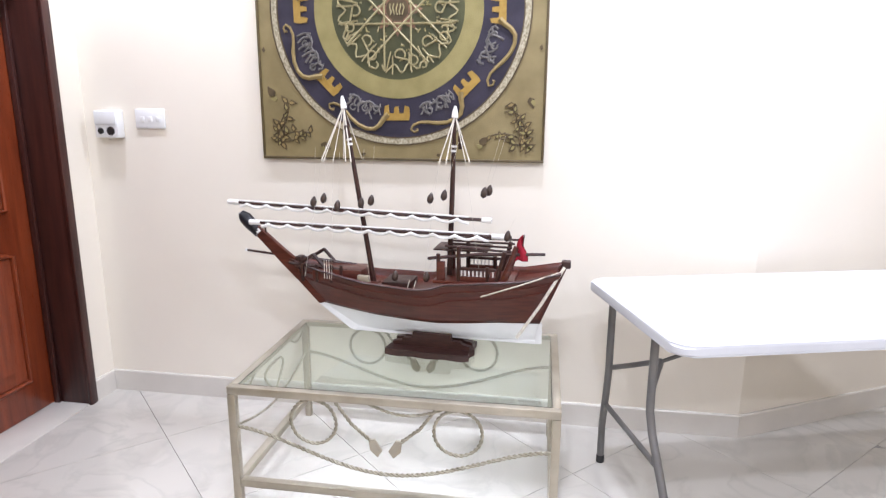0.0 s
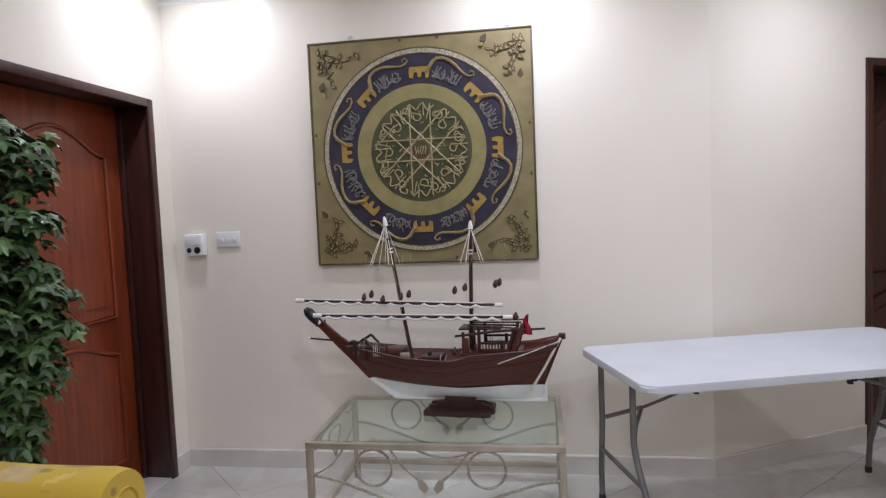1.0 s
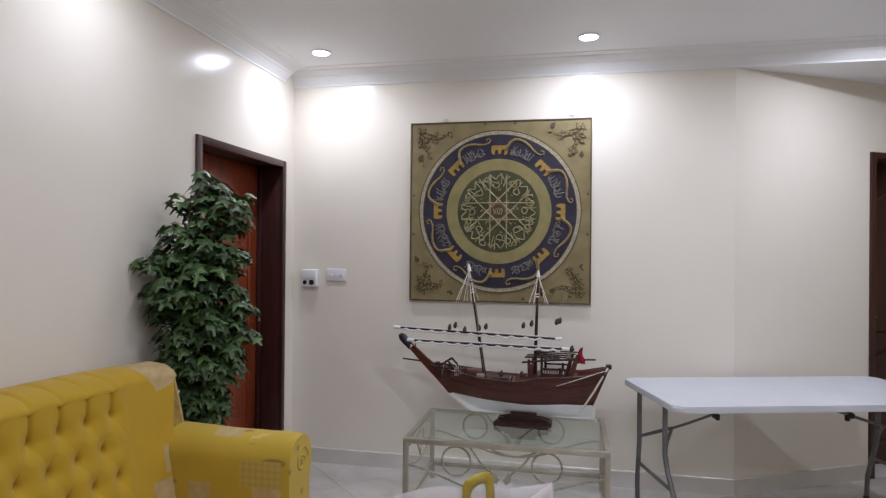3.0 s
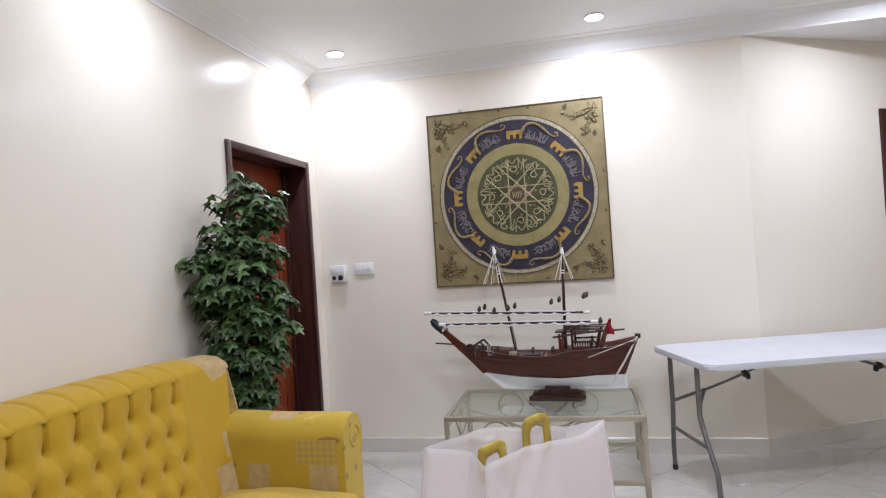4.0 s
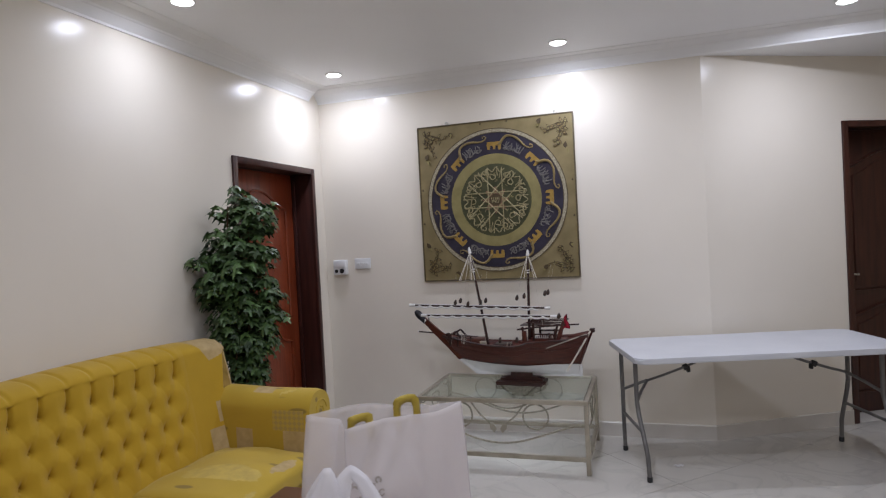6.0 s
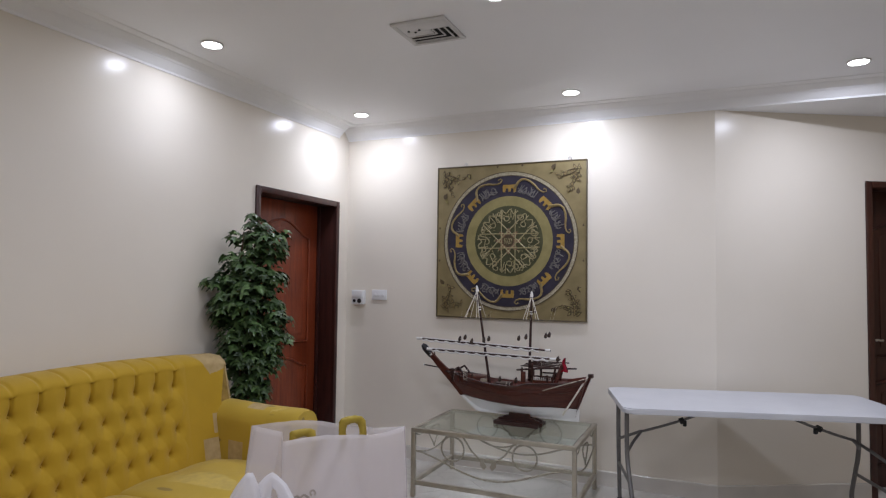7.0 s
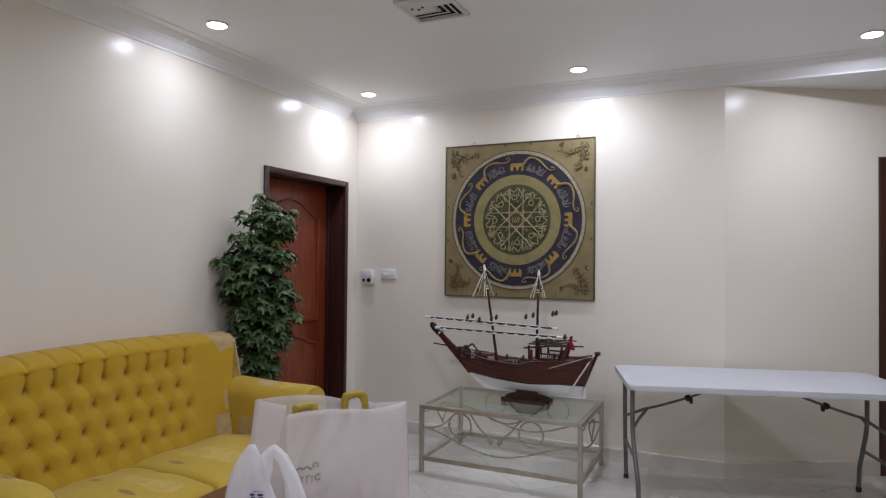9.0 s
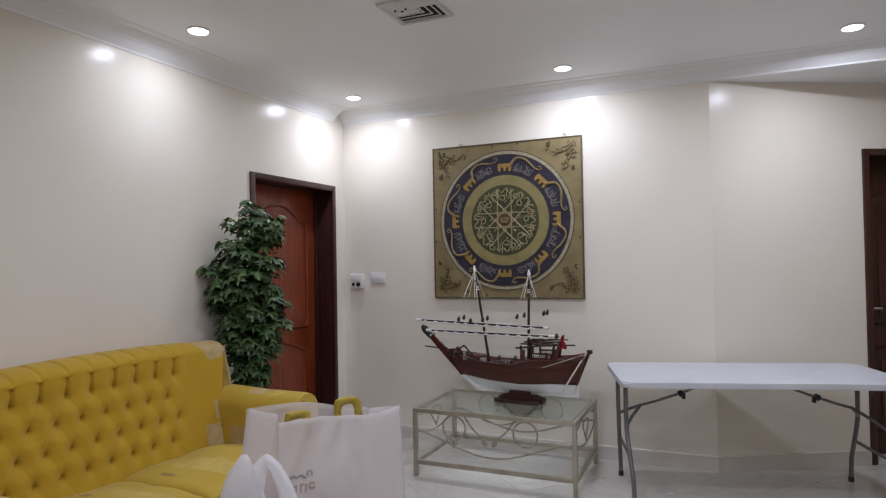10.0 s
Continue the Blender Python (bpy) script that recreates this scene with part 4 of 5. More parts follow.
sofa_arm(1), sofa_arm(-1)
part("seat_base", boxed(-1.6, -1.03, SY0 + 0.004, SY1 - 0.004, 0.1, 0.33, 0.02, 3), PRINT, so)
SPOTS = [((0.3, -0.5, 0.12, 0.3, 1), (0.75, 0.2, 0.1, 0.3, 2), (0.55, 0.7, 0.07, 0.12, 2)), ((0.35, 0.1, 0.1, 0.35, 2), (0.75, -0.45, 0.12, 0.25, 2), (0.62, 0.6, 0.15, 0.2, 1), (0.15, 0.75, 0.06, 0.1, 2))]
for i in range(2):
    y0 = SY0 + 0.006 + 0.66 * i
    y1 = y0 + 0.655

    def cushion(u, v, y0=y0, y1=y1):
        a = v * 2 * math.pi
        cx, cz = -1.235, 0.395
        q = 2.0 / 5.0
        px = cx + 0.295 * math.copysign(abs(math.cos(a)) ** q, math.cos(a))
        e = min(u, 1 - u) * 2
        end = (1 - (1 - min(1, e * 7)) ** 2) ** 0.5
        pz = cz + 0.062 * math.copysign(abs(math.sin(a)) ** q, math.sin(a)) * (0.55 + 0.45 * end)
        if math.sin(a) > 0:
            pz += 0.03 * math.sin(math.pi * u) * max(0, 1 - ((px - cx) / 0.3) ** 2) * end
            pz += 0.012 * noise.noise(Vector((px * 5, u * 3.5, i * 3.0)))
        return (px, y0 + (y1 - y0) * u, pz)

    def cpatch(u, v, i=i):
        s = math.sin(v * 2 * math.pi)
        c = math.cos(v * 2 * math.pi)
        if s < 0.3:
            return 0
        for cu, cc, ru, rc, m in SPOTS[i]:
            d = math.hypot((u - cu) / ru, (c - cc) / rc) + 0.35 * noise.noise(Vector((u * 14, c * 5, i)))
            if d < 1:
                return m
        return 0
    bm = bmesh.new()
    grid(bm, 70, 100, cushion, cpatch)
    bmesh.ops.remove_doubles(bm, verts=bm.verts, dist=0.0002)
    bmesh.ops.holes_fill(bm, edges=[e for e in bm.edges if e.is_boundary])
    part("seat_cushion", bm, [PRINT, BEIGE, OLIVE], so, "yellow printed seat cushion", 60)
for x in (-1.56, -1.08):
    for y in (SY0 + 0.06, SY1 - 0.06):
        part("foot", lathe(bmesh.new(), [(0.018, 0), (0.022, 0.01), (0.03, 0.1)], 14), DOOR_FRAME, so, "", 40, pose(x, y, 0))

# ---- coffee table and bags ----
ct = thing("coffee_table", "low brown wooden coffee table holding shopping bags", "table", pose(0, 0, 0))
CX0, CX1, CY0, CY1, CZ = -0.8, 0.092, -0.98, 0.338, 0.5
part("tabletop", boxed(CX0, CX1, CY0, CY1, CZ - 0.035, CZ, 0.008, 3), COFFEE, ct)
for y0, y1 in ((CY0 + 0.04, CY0 + 0.06), (CY1 - 0.06, CY1 - 0.04)):
    part("apron", boxed(CX0 + 0.09, CX1 - 0.09, y0, y1, CZ - 0.11, CZ - 0.036, 0.004), COFFEE, ct)
for x0, x1 in ((CX0 + 0.04, CX0 + 0.06), (CX1 - 0.06, CX1 - 0.04)):
    part("apron", boxed(x0, x1, CY0 + 0.09, CY1 - 0.09, CZ - 0.11, CZ - 0.036, 0.004), COFFEE, ct)
for x in (CX0 + 0.03, CX1 - 0.085):
    for y in (CY0 + 0.03, CY1 - 0.085):
        part("leg", boxed(x, x + 0.055, y, y + 0.055, 0, CZ - 0.036, 0.006), COFFEE, ct)

bag = thing("paper_bag", "large white carrier bag with gold ribbon handles on the coffee table", "bag", Matrix.Translation((-0.2, -0.2, CZ)) @ Matrix.Rotation(math.atan2(0.8, 0.6), 4, "Z"))
BL, BD, BH = 0.41, 0.15, 0.435


def bag_panel(y_top, y_low, wob, shift=0.0, extra=0.0):
    def f(u, v):
        lean = 1 - v
        x = ((BL + extra) * u - extra) * (1 + 0.03 * lean) - 0.005 * lean
        y = y_low + (y_top - y_low) * v + (0.022 * noise.noise(Vector((u * 3.0 + wob, v * 2.0, wob))) + 0.02 * abs(noise.noise(Vector((u * 4.5 - v * 2.2 + wob, v * 1.2, wob + 3))))) * math.sin(math.pi * u) ** 0.5
        y += 0.008 * math.sin(u * 9 + wob + v * 3) * v
        for fu, slope, deep, wide in ((0.40, 0.30, 0.016, 0.05), (0.52, 0.30, -0.012, 0.04), (0.16, -0.14, 0.012, 0.04), (0.78, 0.12, 0.01, 0.05)):
            d = u - fu - slope * (1 - v)
            y -= deep * math.exp(-abs(d) / wide) * (0.4 + 0.6 * math.sin(math.pi * min(1.0, v + 0.15)))
        rise = 0.035 if shift else -0.015
        return (x + shift * (1.1 - 0.3 * v), y, 0.002 + (BH + 0.012 * math.sin(u * 5 + wob) + rise * (1 - u)) * v)
    return f


near, far = bag_panel(0.0, -0.02, 1.0, 0.0, 0.03), bag_panel(0.1, 0.13, 6.0, -0.13)
bm = bmesh.new()
grid(bm, 30, 24, near)
npanel = part("front_panel", bm, PAPER, bag, "", 180)
bm = bmesh.new()
grid(bm, 30, 24, far)
part("back_panel", bm, SHEER, bag, "", 180)
for u, s in ((0.0, -1), (1.0, 1)):
    bm = bmesh.new()

    def gusset(a, v, u=u, s=s):
        p, q = Vector(near(u, v)), Vector(far(u, v))
        r = p.lerp(q, a)
        r.x -= s * 0.05 * (1 - abs(2 * a - 1)) * v
        return r
    grid(bm, 10, 24, gusset)
    part("gusset", bm, SHEER, bag, "folded side of the bag", 30)
bm = bmesh.new()
grid(bm, 6, 4, lambda a, c: Vector(near(a, 0)).lerp(Vector(far(a, 0)), c))
part("bottom", bm, PAPER, bag)
for p in [o for o in bag.children]:
    p.modifiers.new("thick", "SOLIDIFY").thickness = 0.0015
for cx, cy, w, h in ((0.247, 0.087, 0.052, 0.036), (0.055, 0.052, 0.046, 0.018)):
    bm = bmesh.new()
    pts = [(-w, -0.06), (-w * 1.02, h * 0.45), (-w * 0.9, h * 0.82), (-w * 0.5, h), (w * 0.1, h * 1.04), (w * 0.6, h * 0.85), (w * 0.92, h * 0.35), (w * 1.05, -0.06)]
    vs = [[bm.verts.new((cx + u * k, cy + 0.004 * math.sin(i + cx * 30), BH + (v if k == 1 else v - 0.026))) for k in (1, 0.5)] for i, (u, v) in enumerate(pts)]
    for a, c in zip(vs, vs[1:]):
        bm.faces.new((a[0], c[0], c[1], a[1]))
    bmesh.ops.subdivide_edges(bm, edges=bm.edges, cuts=1, smooth=0.12)
    rb = part("handle", bm, RIBBON, bag, "shiny gold ribbon handle", 180)
    rb.modifiers.new("thick", "SOLIDIFY").thickness = 0.001


def printed_stroke(pts, w):
    """A flat printed stroke that follows the front of the bag."""
    bm = bmesh.new()
    rows = []
    for i, (u, v) in enumerate(pts):
        p, q = pts[max(i - 1, 0)], pts[min(i + 1, len(pts) - 1)]
        d = Vector((q[0] - p[0], q[1] - p[1])).normalized() * w / 2
        rows.append([bm.verts.new(Vector(near(u + k * d.y, v - k * d.x)) + Vector((0, -0.003, 0))) for k in (-1, 1)])
    for r, t in zip(rows, rows[1:]):
        bm.faces.new((r[0], r[1], t[1], t[0]))
    part("print_mark", bm, PRINT_GREY, npanel, "", 180)


printed_stroke([(0.03 + 0.18 * i / 20, 0.585 - 0.02 * i / 20 + 0.008 * math.sin(i * 0.9)) for i in range(21)], 0.016)
printed_stroke(arc(0.235, 0.585, 0.018, -60, 250, 14), 0.014)
printed_stroke([(0.035, 0.60), (0.03, 0.64), (0.045, 0.66)], 0.014)
for u, lean in ((0.05, 0.004), (0.085, -0.004), (0.125, 0.006), (0.165, 0.0), (0.2, 0.005)):
    printed_stroke([(u, 0.455), (u + lean, 0.485), (u + 2 * lean, 0.515)], 0.012)
printed_stroke(arc(0.105, 0.495, 0.02, 10, 170, 8), 0.012)
printed_stroke(arc(0.183, 0.495, 0.018, 10, 170, 8), 0.012)
printed_stroke(arc(0.25, 0.495, 0.022, 20, 330, 14), 0.013)

pb = thing("plastic_bag", "translucent white plastic carrier bag with two tied loops", "bag", Matrix.Translation((-0.135, -0.44, CZ)) @ Matrix.Rotation(radians(25), 4, "Z"))


def sack(u, v):
    a = u * 2 * math.pi
    z = 0.002 + 0.19 * v
    rx, ry = 0.155 * (1 - 0.2 * v ** 2), 0.095 * (1 - 0.45 * v ** 1.5)
    w = 1 + 0.10 * noise.noise(Vector((math.cos(a) * 1.6, math.sin(a) * 1.6, v * 3))) + 0.05 * math.sin(a * 7 + v * 5) * v
    return (rx * w * math.cos(a), ry * w * math.sin(a), z)


bm = bmesh.new()
grid(bm, 48, 24, sack, None, True)
bmesh.ops.holes_fill(bm, edges=[e for e in bm.edges if e.is_boundary and e.verts[0].co.z < 0.01])
body = part("bag_body", bm, FILM, pb, "", 180)
body.modifiers.new("thick", "SOLIDIFY").thickness = 0.001
bm = bmesh.new()


def lobe(u, v):
    a = u * 2 * math.pi
    z = 0.12 + 0.285 * v
    r = (0.088 * (1 - v) ** 0.8 + 0.007) * (1 + 0.12 * math.sin(a * 3 + v * 6) + 0.07 * math.sin(a * 8 + v * 5) + 0.2 * noise.noise(Vector((2.5 * math.cos(a), 2.5 * math.sin(a), v * 2.5 - 1))))
    return (-0.05 + 0.03 * v + 1.15 * r * math.cos(a), 0.012 * math.sin(v * 4) + 0.45 * r * math.sin(a), z)


grid(bm, 32, 18, lobe, None, True)
bmesh.ops.holes_fill(bm, edges=[e for e in bm.edges if e.is_boundary and e.verts[0].co.z > 0.38])
part("bag_loop", bm, FILM, pb, "gathered plastic loop", 180)
STRAP = ((-0.02, 0.12, 0.06), (-0.012, 0.22, 0.042), (0.002, 0.3, 0.027), (0.02, 0.36, 0.02), (0.04, 0.385, 0.016), (0.066, 0.362, 0.017), (0.096, 0.3, 0.022), (0.118, 0.22, 0.03), (0.138, 0.12, 0.055))
KNOTS = [i / (len(STRAP) - 1) for i in range(len(STRAP))]


def strap_line(t):
    return tuple(interp(t, KNOTS, [k[i] for k in STRAP]) for i in range(3))


def strap(u, v):
    a = u * 2 * math.pi
    p, q = strap_line(max(0.0, v - 0.06)), strap_line(min(1.0, v + 0.06))
    d = Vector((q[0] - p[0], 0, q[1] - p[1])).normalized()
    side = Vector((d.z, 0, -d.x))
    x, z, w = strap_line(v)
    w *= 1 + 0.12 * math.sin(a * 5 + v * 9) + 0.1 * noise.noise(Vector((math.cos(a) * 2, math.sin(a) * 2, v * 6)))
    return Vector((x, 0.01 * math.sin(v * 5), z)) + side * (w * math.cos(a)) + Vector((0, (0.3 * w + 0.004) * math.sin(a), 0))


bm = bmesh.new()
grid(bm, 28, 40, strap, None, True)
part("bag_loop", bm, FILM, pb, "gathered plastic handle with a hole", 180)
for (u0, u1, v0, v1) in ((0.80, 0.86, 0.53, 0.535), (0.78, 0.815, 0.485, 0.51), (0.83, 0.87, 0.485, 0.51), (0.79, 0.82, 0.45, 0.475), (0.835, 0.87, 0.45, 0.475), (0.785, 0.815, 0.415, 0.44), (0.83, 0.87, 0.415, 0.44), (0.73, 0.77, 0.36, 0.375), (0.78, 0.83, 0.35, 0.365), (0.84, 0.88, 0.355, 0.37), (0.73, 0.79, 0.30, 0.312), (0.80, 0.88, 0.30, 0.312), (0.70, 0.88, 0.25, 0.27)):
    bm = bmesh.new()
    grid(bm, 6, 2, lambda a, c: Vector(lobe(u0 + (u1 - u0) * a, v0 + (v1 - v0) * c)) + Vector((0.001, -0.003, 0)))
    part("print_mark", bm, PRINT_BLUE, pb, "", 180)

slump = thing("plastic_bag", "crumpled white plastic bag slumped on the coffee table", "bag", Matrix.Translation((-0.635, -0.815, CZ)) @ Matrix.Rotation(radians(25), 4, "Z"))


def heap(u, v):
    a = u * 2 * math.pi
    c, d = math.cos(a), math.sin(a)
    r = 0.19 * math.sqrt(max(0.0, 1 - v ** 1.8)) * (1 + 0.3 * noise.noise(Vector((c * 1.8, d * 1.8, v * 2 + 9))))
    x, y = 1.1 * r * c, 0.85 * r * d
    z = 0.225 * v ** 0.7 * (1 + 0.35 * noise.noise(Vector((x * 9, y * 9, 4)))) + 0.03 * abs(noise.noise(Vector((x * 22, y * 22, v * 3)))) * min(1.0, v * 4)
    return (x, y, 0.002 + z)


bm = bmesh.new()
grid(bm, 44, 20, heap, None, True)
bmesh.ops.remove_doubles(bm, verts=bm.verts, dist=0.0005)
bmesh.ops.holes_fill(bm, edges=[e for e in bm.edges if e.is_boundary])
part("bag_body", bm, FILM, slump, "", 180)

# ---- model ship ----
SX, SYY = 0.0, 2.385
ship = thing("model_ship", "wooden model dhow with two masts, furled sails and white bottom", "model ship", pose(SX, SYY, 0.018, 0, -0.5, -4.3))
ZK = 0.506


def sheer(u):
    return interp(u, (0, 0.07, 0.16, 0.3, 0.5, 0.56, 0.62, 0.75, 0.88, 1), (0.775, 0.76, 0.746, 0.723, 0.714, 0.72, 0.741, 0.752, 0.761, 0.792))


def x_left(z):
    return interp(z, (0.49, 0.6, 0.76, 0.8), (-0.515, -0.642, -0.77, -0.785))


def x_right(z):
    return interp(z, (0.49, 0.56, 0.8), (0.196, 0.205, 0.292))


def water(u):
    return interp(u, (0, 0.25, 0.55, 0.8, 1), (0.603, 0.58, 0.571, 0.584, 0.582))


def hull_point(u, z, side, grow=0.0):
    x = x_left(z) + (x_right(z) - x_left(z)) * u
    v = (z - ZK) / (sheer(u) - ZK)
    plan = (math.sin(math.pi * min(1.0, u * 0.83 + 0.0)) ** 0.62) if u > 0 else 0
    fine = 1 - max(0.0, 0.42 - u) * 0.9 * (1 - v) - max(0.0, u - 0.7) * 1.9 * (1 - v)
    w = 0.128 * plan * max(0.03, min(1.0, v + 0.02)) ** 0.55 * max(0.12, fine)
    w = max(w, 0.007) + grow
    return (x, side * w, z)


NU = 60
for side in (1, -1):
    bm = bmesh.new()
    grid(bm, NU, 10, lambda u, v: hull_point(u, ZK + 0.001 + (water(u) - ZK) * v, side))
    part("hull_bottom", bm, HULL_WHITE, ship, "white painted bottom", 180)
    bm = bmesh.new()
    grid(bm, NU, 12, lambda u, v: hull_point(u, water(u) + (sheer(u) - water(u)) * v, side, 0.0012))
    hs = part("hull_side", bm, HULL, ship, "red-brown planked side", 180)
    hs.modifiers.new("thick", "SOLIDIFY").thickness = 0.004
    for k, d in enumerate((0.004, 0.035, 0.07)):
        part("rubbing_strake", rod([Vector(hull_point(u, sheer(u) - d, side, 0.004)) for u in [i / 40 for i in range(41)]], 0.0045 if k == 0 else 0.0025, 6), SHIP_DARK if k == 0 else HULL, ship)
bm = bmesh.new()
grid(bm, NU, 6, lambda u, v: Vector(hull_point(u, sheer(u) - 0.028, 1)).lerp(Vector(hull_point(u, sheer(u) - 0.028, -1)), v))
part("deck", bm, HULL, ship, "brown deck", 180)
bm = bmesh.new()
grid(bm, 2, 12, lambda u, v: Vector(hull_point(1, ZK + (sheer(1) - ZK) * v, 1)).lerp(Vector(hull_point(1, ZK + (sheer(1) - ZK) * v, -1)), u))
part("transom", bm, HULL, ship)
part("keel", boxed(-0.515, 0.2, -0.008, 0.008, ZK - 0.012, ZK + 0.006, 0.002), HULL_WHITE, ship, "white keel")
bm = bmesh.new()
prism(bm, [(0.195, 0.572), (0.212, 0.572), (0.308, 0.8), (0.285, 0.807)], -0.008, 0.008, lambda u, v, w: (u, w, v))
part("sternpost", bm, HULL, ship)
# raked stem running up to the black bow head
bm = bmesh.new()
prism(bm, [(-0.652, 0.596), (-0.662, 0.598), (-0.74, 0.682), (-0.81, 0.75), (-0.932, 0.876), (-0.922, 0.912), (-0.802, 0.808), (-0.74, 0.765), (-0.62, 0.61)], -0.011, 0.011, lambda u, v, w: (u, w, v))
bmesh.ops.bevel(bm, geom=[e for e in bm.edges], offset=0.002, segments=1, affect="EDGES")
part("stem", bm, HULL, ship)
part("lower_stem", prism(bmesh.new(), [(-0.51, ZK - 0.01), (-0.53, ZK - 0.006), (-0.66, 0.597), (-0.645, 0.6), (-0.5, ZK + 0.01)], -0.009, 0.009, lambda u, v, w: (u, w, v)), HULL_WHITE, ship, "white painted lower stem")
part("bow_head", rod([(-0.907, 0, 0.868), (-0.944, 0, 0.907), (-0.966, 0, 0.93), (-0.981, 0, 0.94), (-0.989, 0, 0.938)], [0.02, 0.026, 0.026, 0.02, 0.01], 12), SHIP_BLACK, ship, "black rounded bow head")
part("bow_band", rod([(-0.907, 0, 0.87), (-0.917, 0, 0.881)], 0.0205, 12), SAIL, ship, "white band")
part("bowsprit", rod([(-0.965, 0, 0.797), (-0.83, 0, 0.785)], 0.005, 8), SHIP_DARK, ship)
part("bowsprit_tip", rod([(-0.975, 0, 0.798), (-0.965, 0, 0.797)], 0.006, 8), HULL_WHITE, ship)
part("bow_post", rod([(-0.878, 0, 0.83), (-0.882, 0, 0.92)], 0.004, 8), SHIP_DARK, ship)
# masts, leaning a little
MA, MB = ((-0.428, 0, 0.68), (-0.535, 0.005, 1.386)), ((-0.128, -0.01, 0.72), (-0.103, -0.02, 1.35))
for p, q in (MA, MB):
    p, q = Vector(p), Vector(q)
    m = part("mast", rod([p, p.lerp(q, 0.6), q], [0.0105, 0.009, 0.006], 10), SHIP_DARK, ship, "dark wooden mast")
    part("mast_cap", rod([p.lerp(q, 0.955), p.lerp(q, 0.98), q, q + (q - p) * 0.02], [0.012, 0.011, 0.008, 0.004], 10), SAIL, m, "white mast cap")
    for f in (0.765, 0.79):
        part("mast_band", rod([p.lerp(q, f), p.lerp(q, f + 0.012)], 0.0105, 10), SAIL, m, "white band")
    part("mast_cleat", boxed(p.x - 0.02, p.x + 0.02, -0.018, 0.018, p.z - 0.005, p.z + 0.02, 0.003), HULL, m)
    h = q - (q - p) * 0.03
    for k, (dx, dy) in enumerate(((-0.07, -0.06), (-0.05, -0.085), (-0.03, 0.06), (-0.015, -0.08), (0.03, -0.07), (0.05, 0.05), (0.055, -0.08)) if p.x < -0.3 else ((-0.05, -0.06), (-0.035, 0.06), (-0.02, -0.08), (0.05, -0.07), (0.06, -0.05))):
        low = Vector((h.x + dx, dy, 1.165))
        part("stay", rod([h, low], 0.0016 if k % 2 else 0.0026, 5), CORD, m, "cream cord")
        if k % 3 == 0:
            part("stay_line", rod([low, Vector((h.x + dx * 2.2, dy * 1.2, 0.72))], 0.0006, 4), CORD, m, "thin cord")
    part("halyard_block", boxed(h.x + 0.012, h.x + 0.028, -0.03, -0.014, h.z - 0.12, h.z - 0.07, 0.004), SHIP_DARK, m)
# two long yards with furled white sails
for p, q, y in (((-1.014, 0, 0.998), (0.035, 0, 0.96), -0.035), ((-0.915, 0, 0.924), (0.11, 0, 0.905), -0.055)):
    p, q = Vector(p), Vector(q)
    p.y = q.y = y
    yd = part("yard", rod([p, p.lerp(q, 0.5), q], [0.006, 0.009, 0.006], 8), SHIP_DARK, ship, "long dark yard")
    for a, b in ((0.0, 0.045), (0.965, 1.0) if y > -0.05 else (0.93, 0.985)):
        part("yard_wrap", rod([p.lerp(q, a), p.lerp(q, b)], 0.0105, 10), SAIL, yd, "white lashing")
    pts, rads = [], []
    for i in range(241):
        t = 0.05 + 0.87 * i / 240
        ph = (t * 12.5) % 1.0
        sc = abs(math.sin(math.pi * ph))
        pts.append(p.lerp(q, t) + Vector((0, -0.004, -0.004 - 0.012 * sc)))
        rads.append(0.0052 + 0.003 * (1 - sc))
    part("furled_sail", rod(pts, rads, 8), SAIL, yd, "scalloped white furled sail")
    pts = [p.lerp(q, 0.05 + 0.87 * i / 60) + Vector((0, -0.004, 0.0085)) for i in range(61)]
    part("sail_edge", rod(pts, 0.0035, 6), SAIL, yd)
# pulley blocks hung in the rigging
for x, z, y in ((-0.64, 1.012, -0.06), (-0.612, 1.022, -0.03), (-0.545, 1.0, -0.06), (-0.462, 1.008, -0.03), (-0.415, 1.022, -0.05), (-0.188, 1.036, -0.05), (-0.142, 1.046, -0.03), (0.008, 1.062, -0.05), (0.022, 1.066, -0.02), (-0.315, 0.75, -0.09), (-0.195, 0.752, -0.09), (0.095, 0.91, -0.06)):
    bk = part("pulley_block", lathe(bmesh.new(), [(0.002, 0.022), (0.008, 0.014), (0.0125, 0.0), (0.011, -0.012), (0.004, -0.019)], 10), BLOCK, ship, "dark wooden pulley block", 60, pose(x, y, z, 0, 12, 0))
    part("block_line", rod([(0, 0, 0.02), (-0.02 if x < -0.3 else 0.015, -0.01, 0.2 if z > 0.95 else 0.08)], 0.0005, 4), CORD, bk, "thin cord")
# bow windlass frame, rails, deck boxes
for x0, z0, x1, z1 in ((-0.735, 0.755, -0.655, 0.805), (-0.655, 0.805, -0.6, 0.745), (-0.76, 0.768, -0.52, 0.748)):
    part("bow_frame", rod([(x0, -0.05, z0), (x1, -0.05, z1)], 0.007, 6), SHIP_DARK, ship)
    part("bow_frame", rod([(x0, 0.05, z0), (x1, 0.05, z1)], 0.007, 6), SHIP_DARK, ship)
for x in (-0.70, -0.64, -0.58, -0.54):
    part("rail_post", boxed(x - 0.005, x + 0.005, -0.065, -0.055, 0.70, 0.77, 0.001), SHIP_DARK, ship)
part("deck_house", boxed(-0.66, -0.46, -0.06, 0.06, 0.70, 0.752, 0.004), HULL, ship)
part("deck_chest", boxed(-0.75, -0.725, -0.02, 0.02, 0.75, 0.785, 0.003), SHIP_DARK, ship)
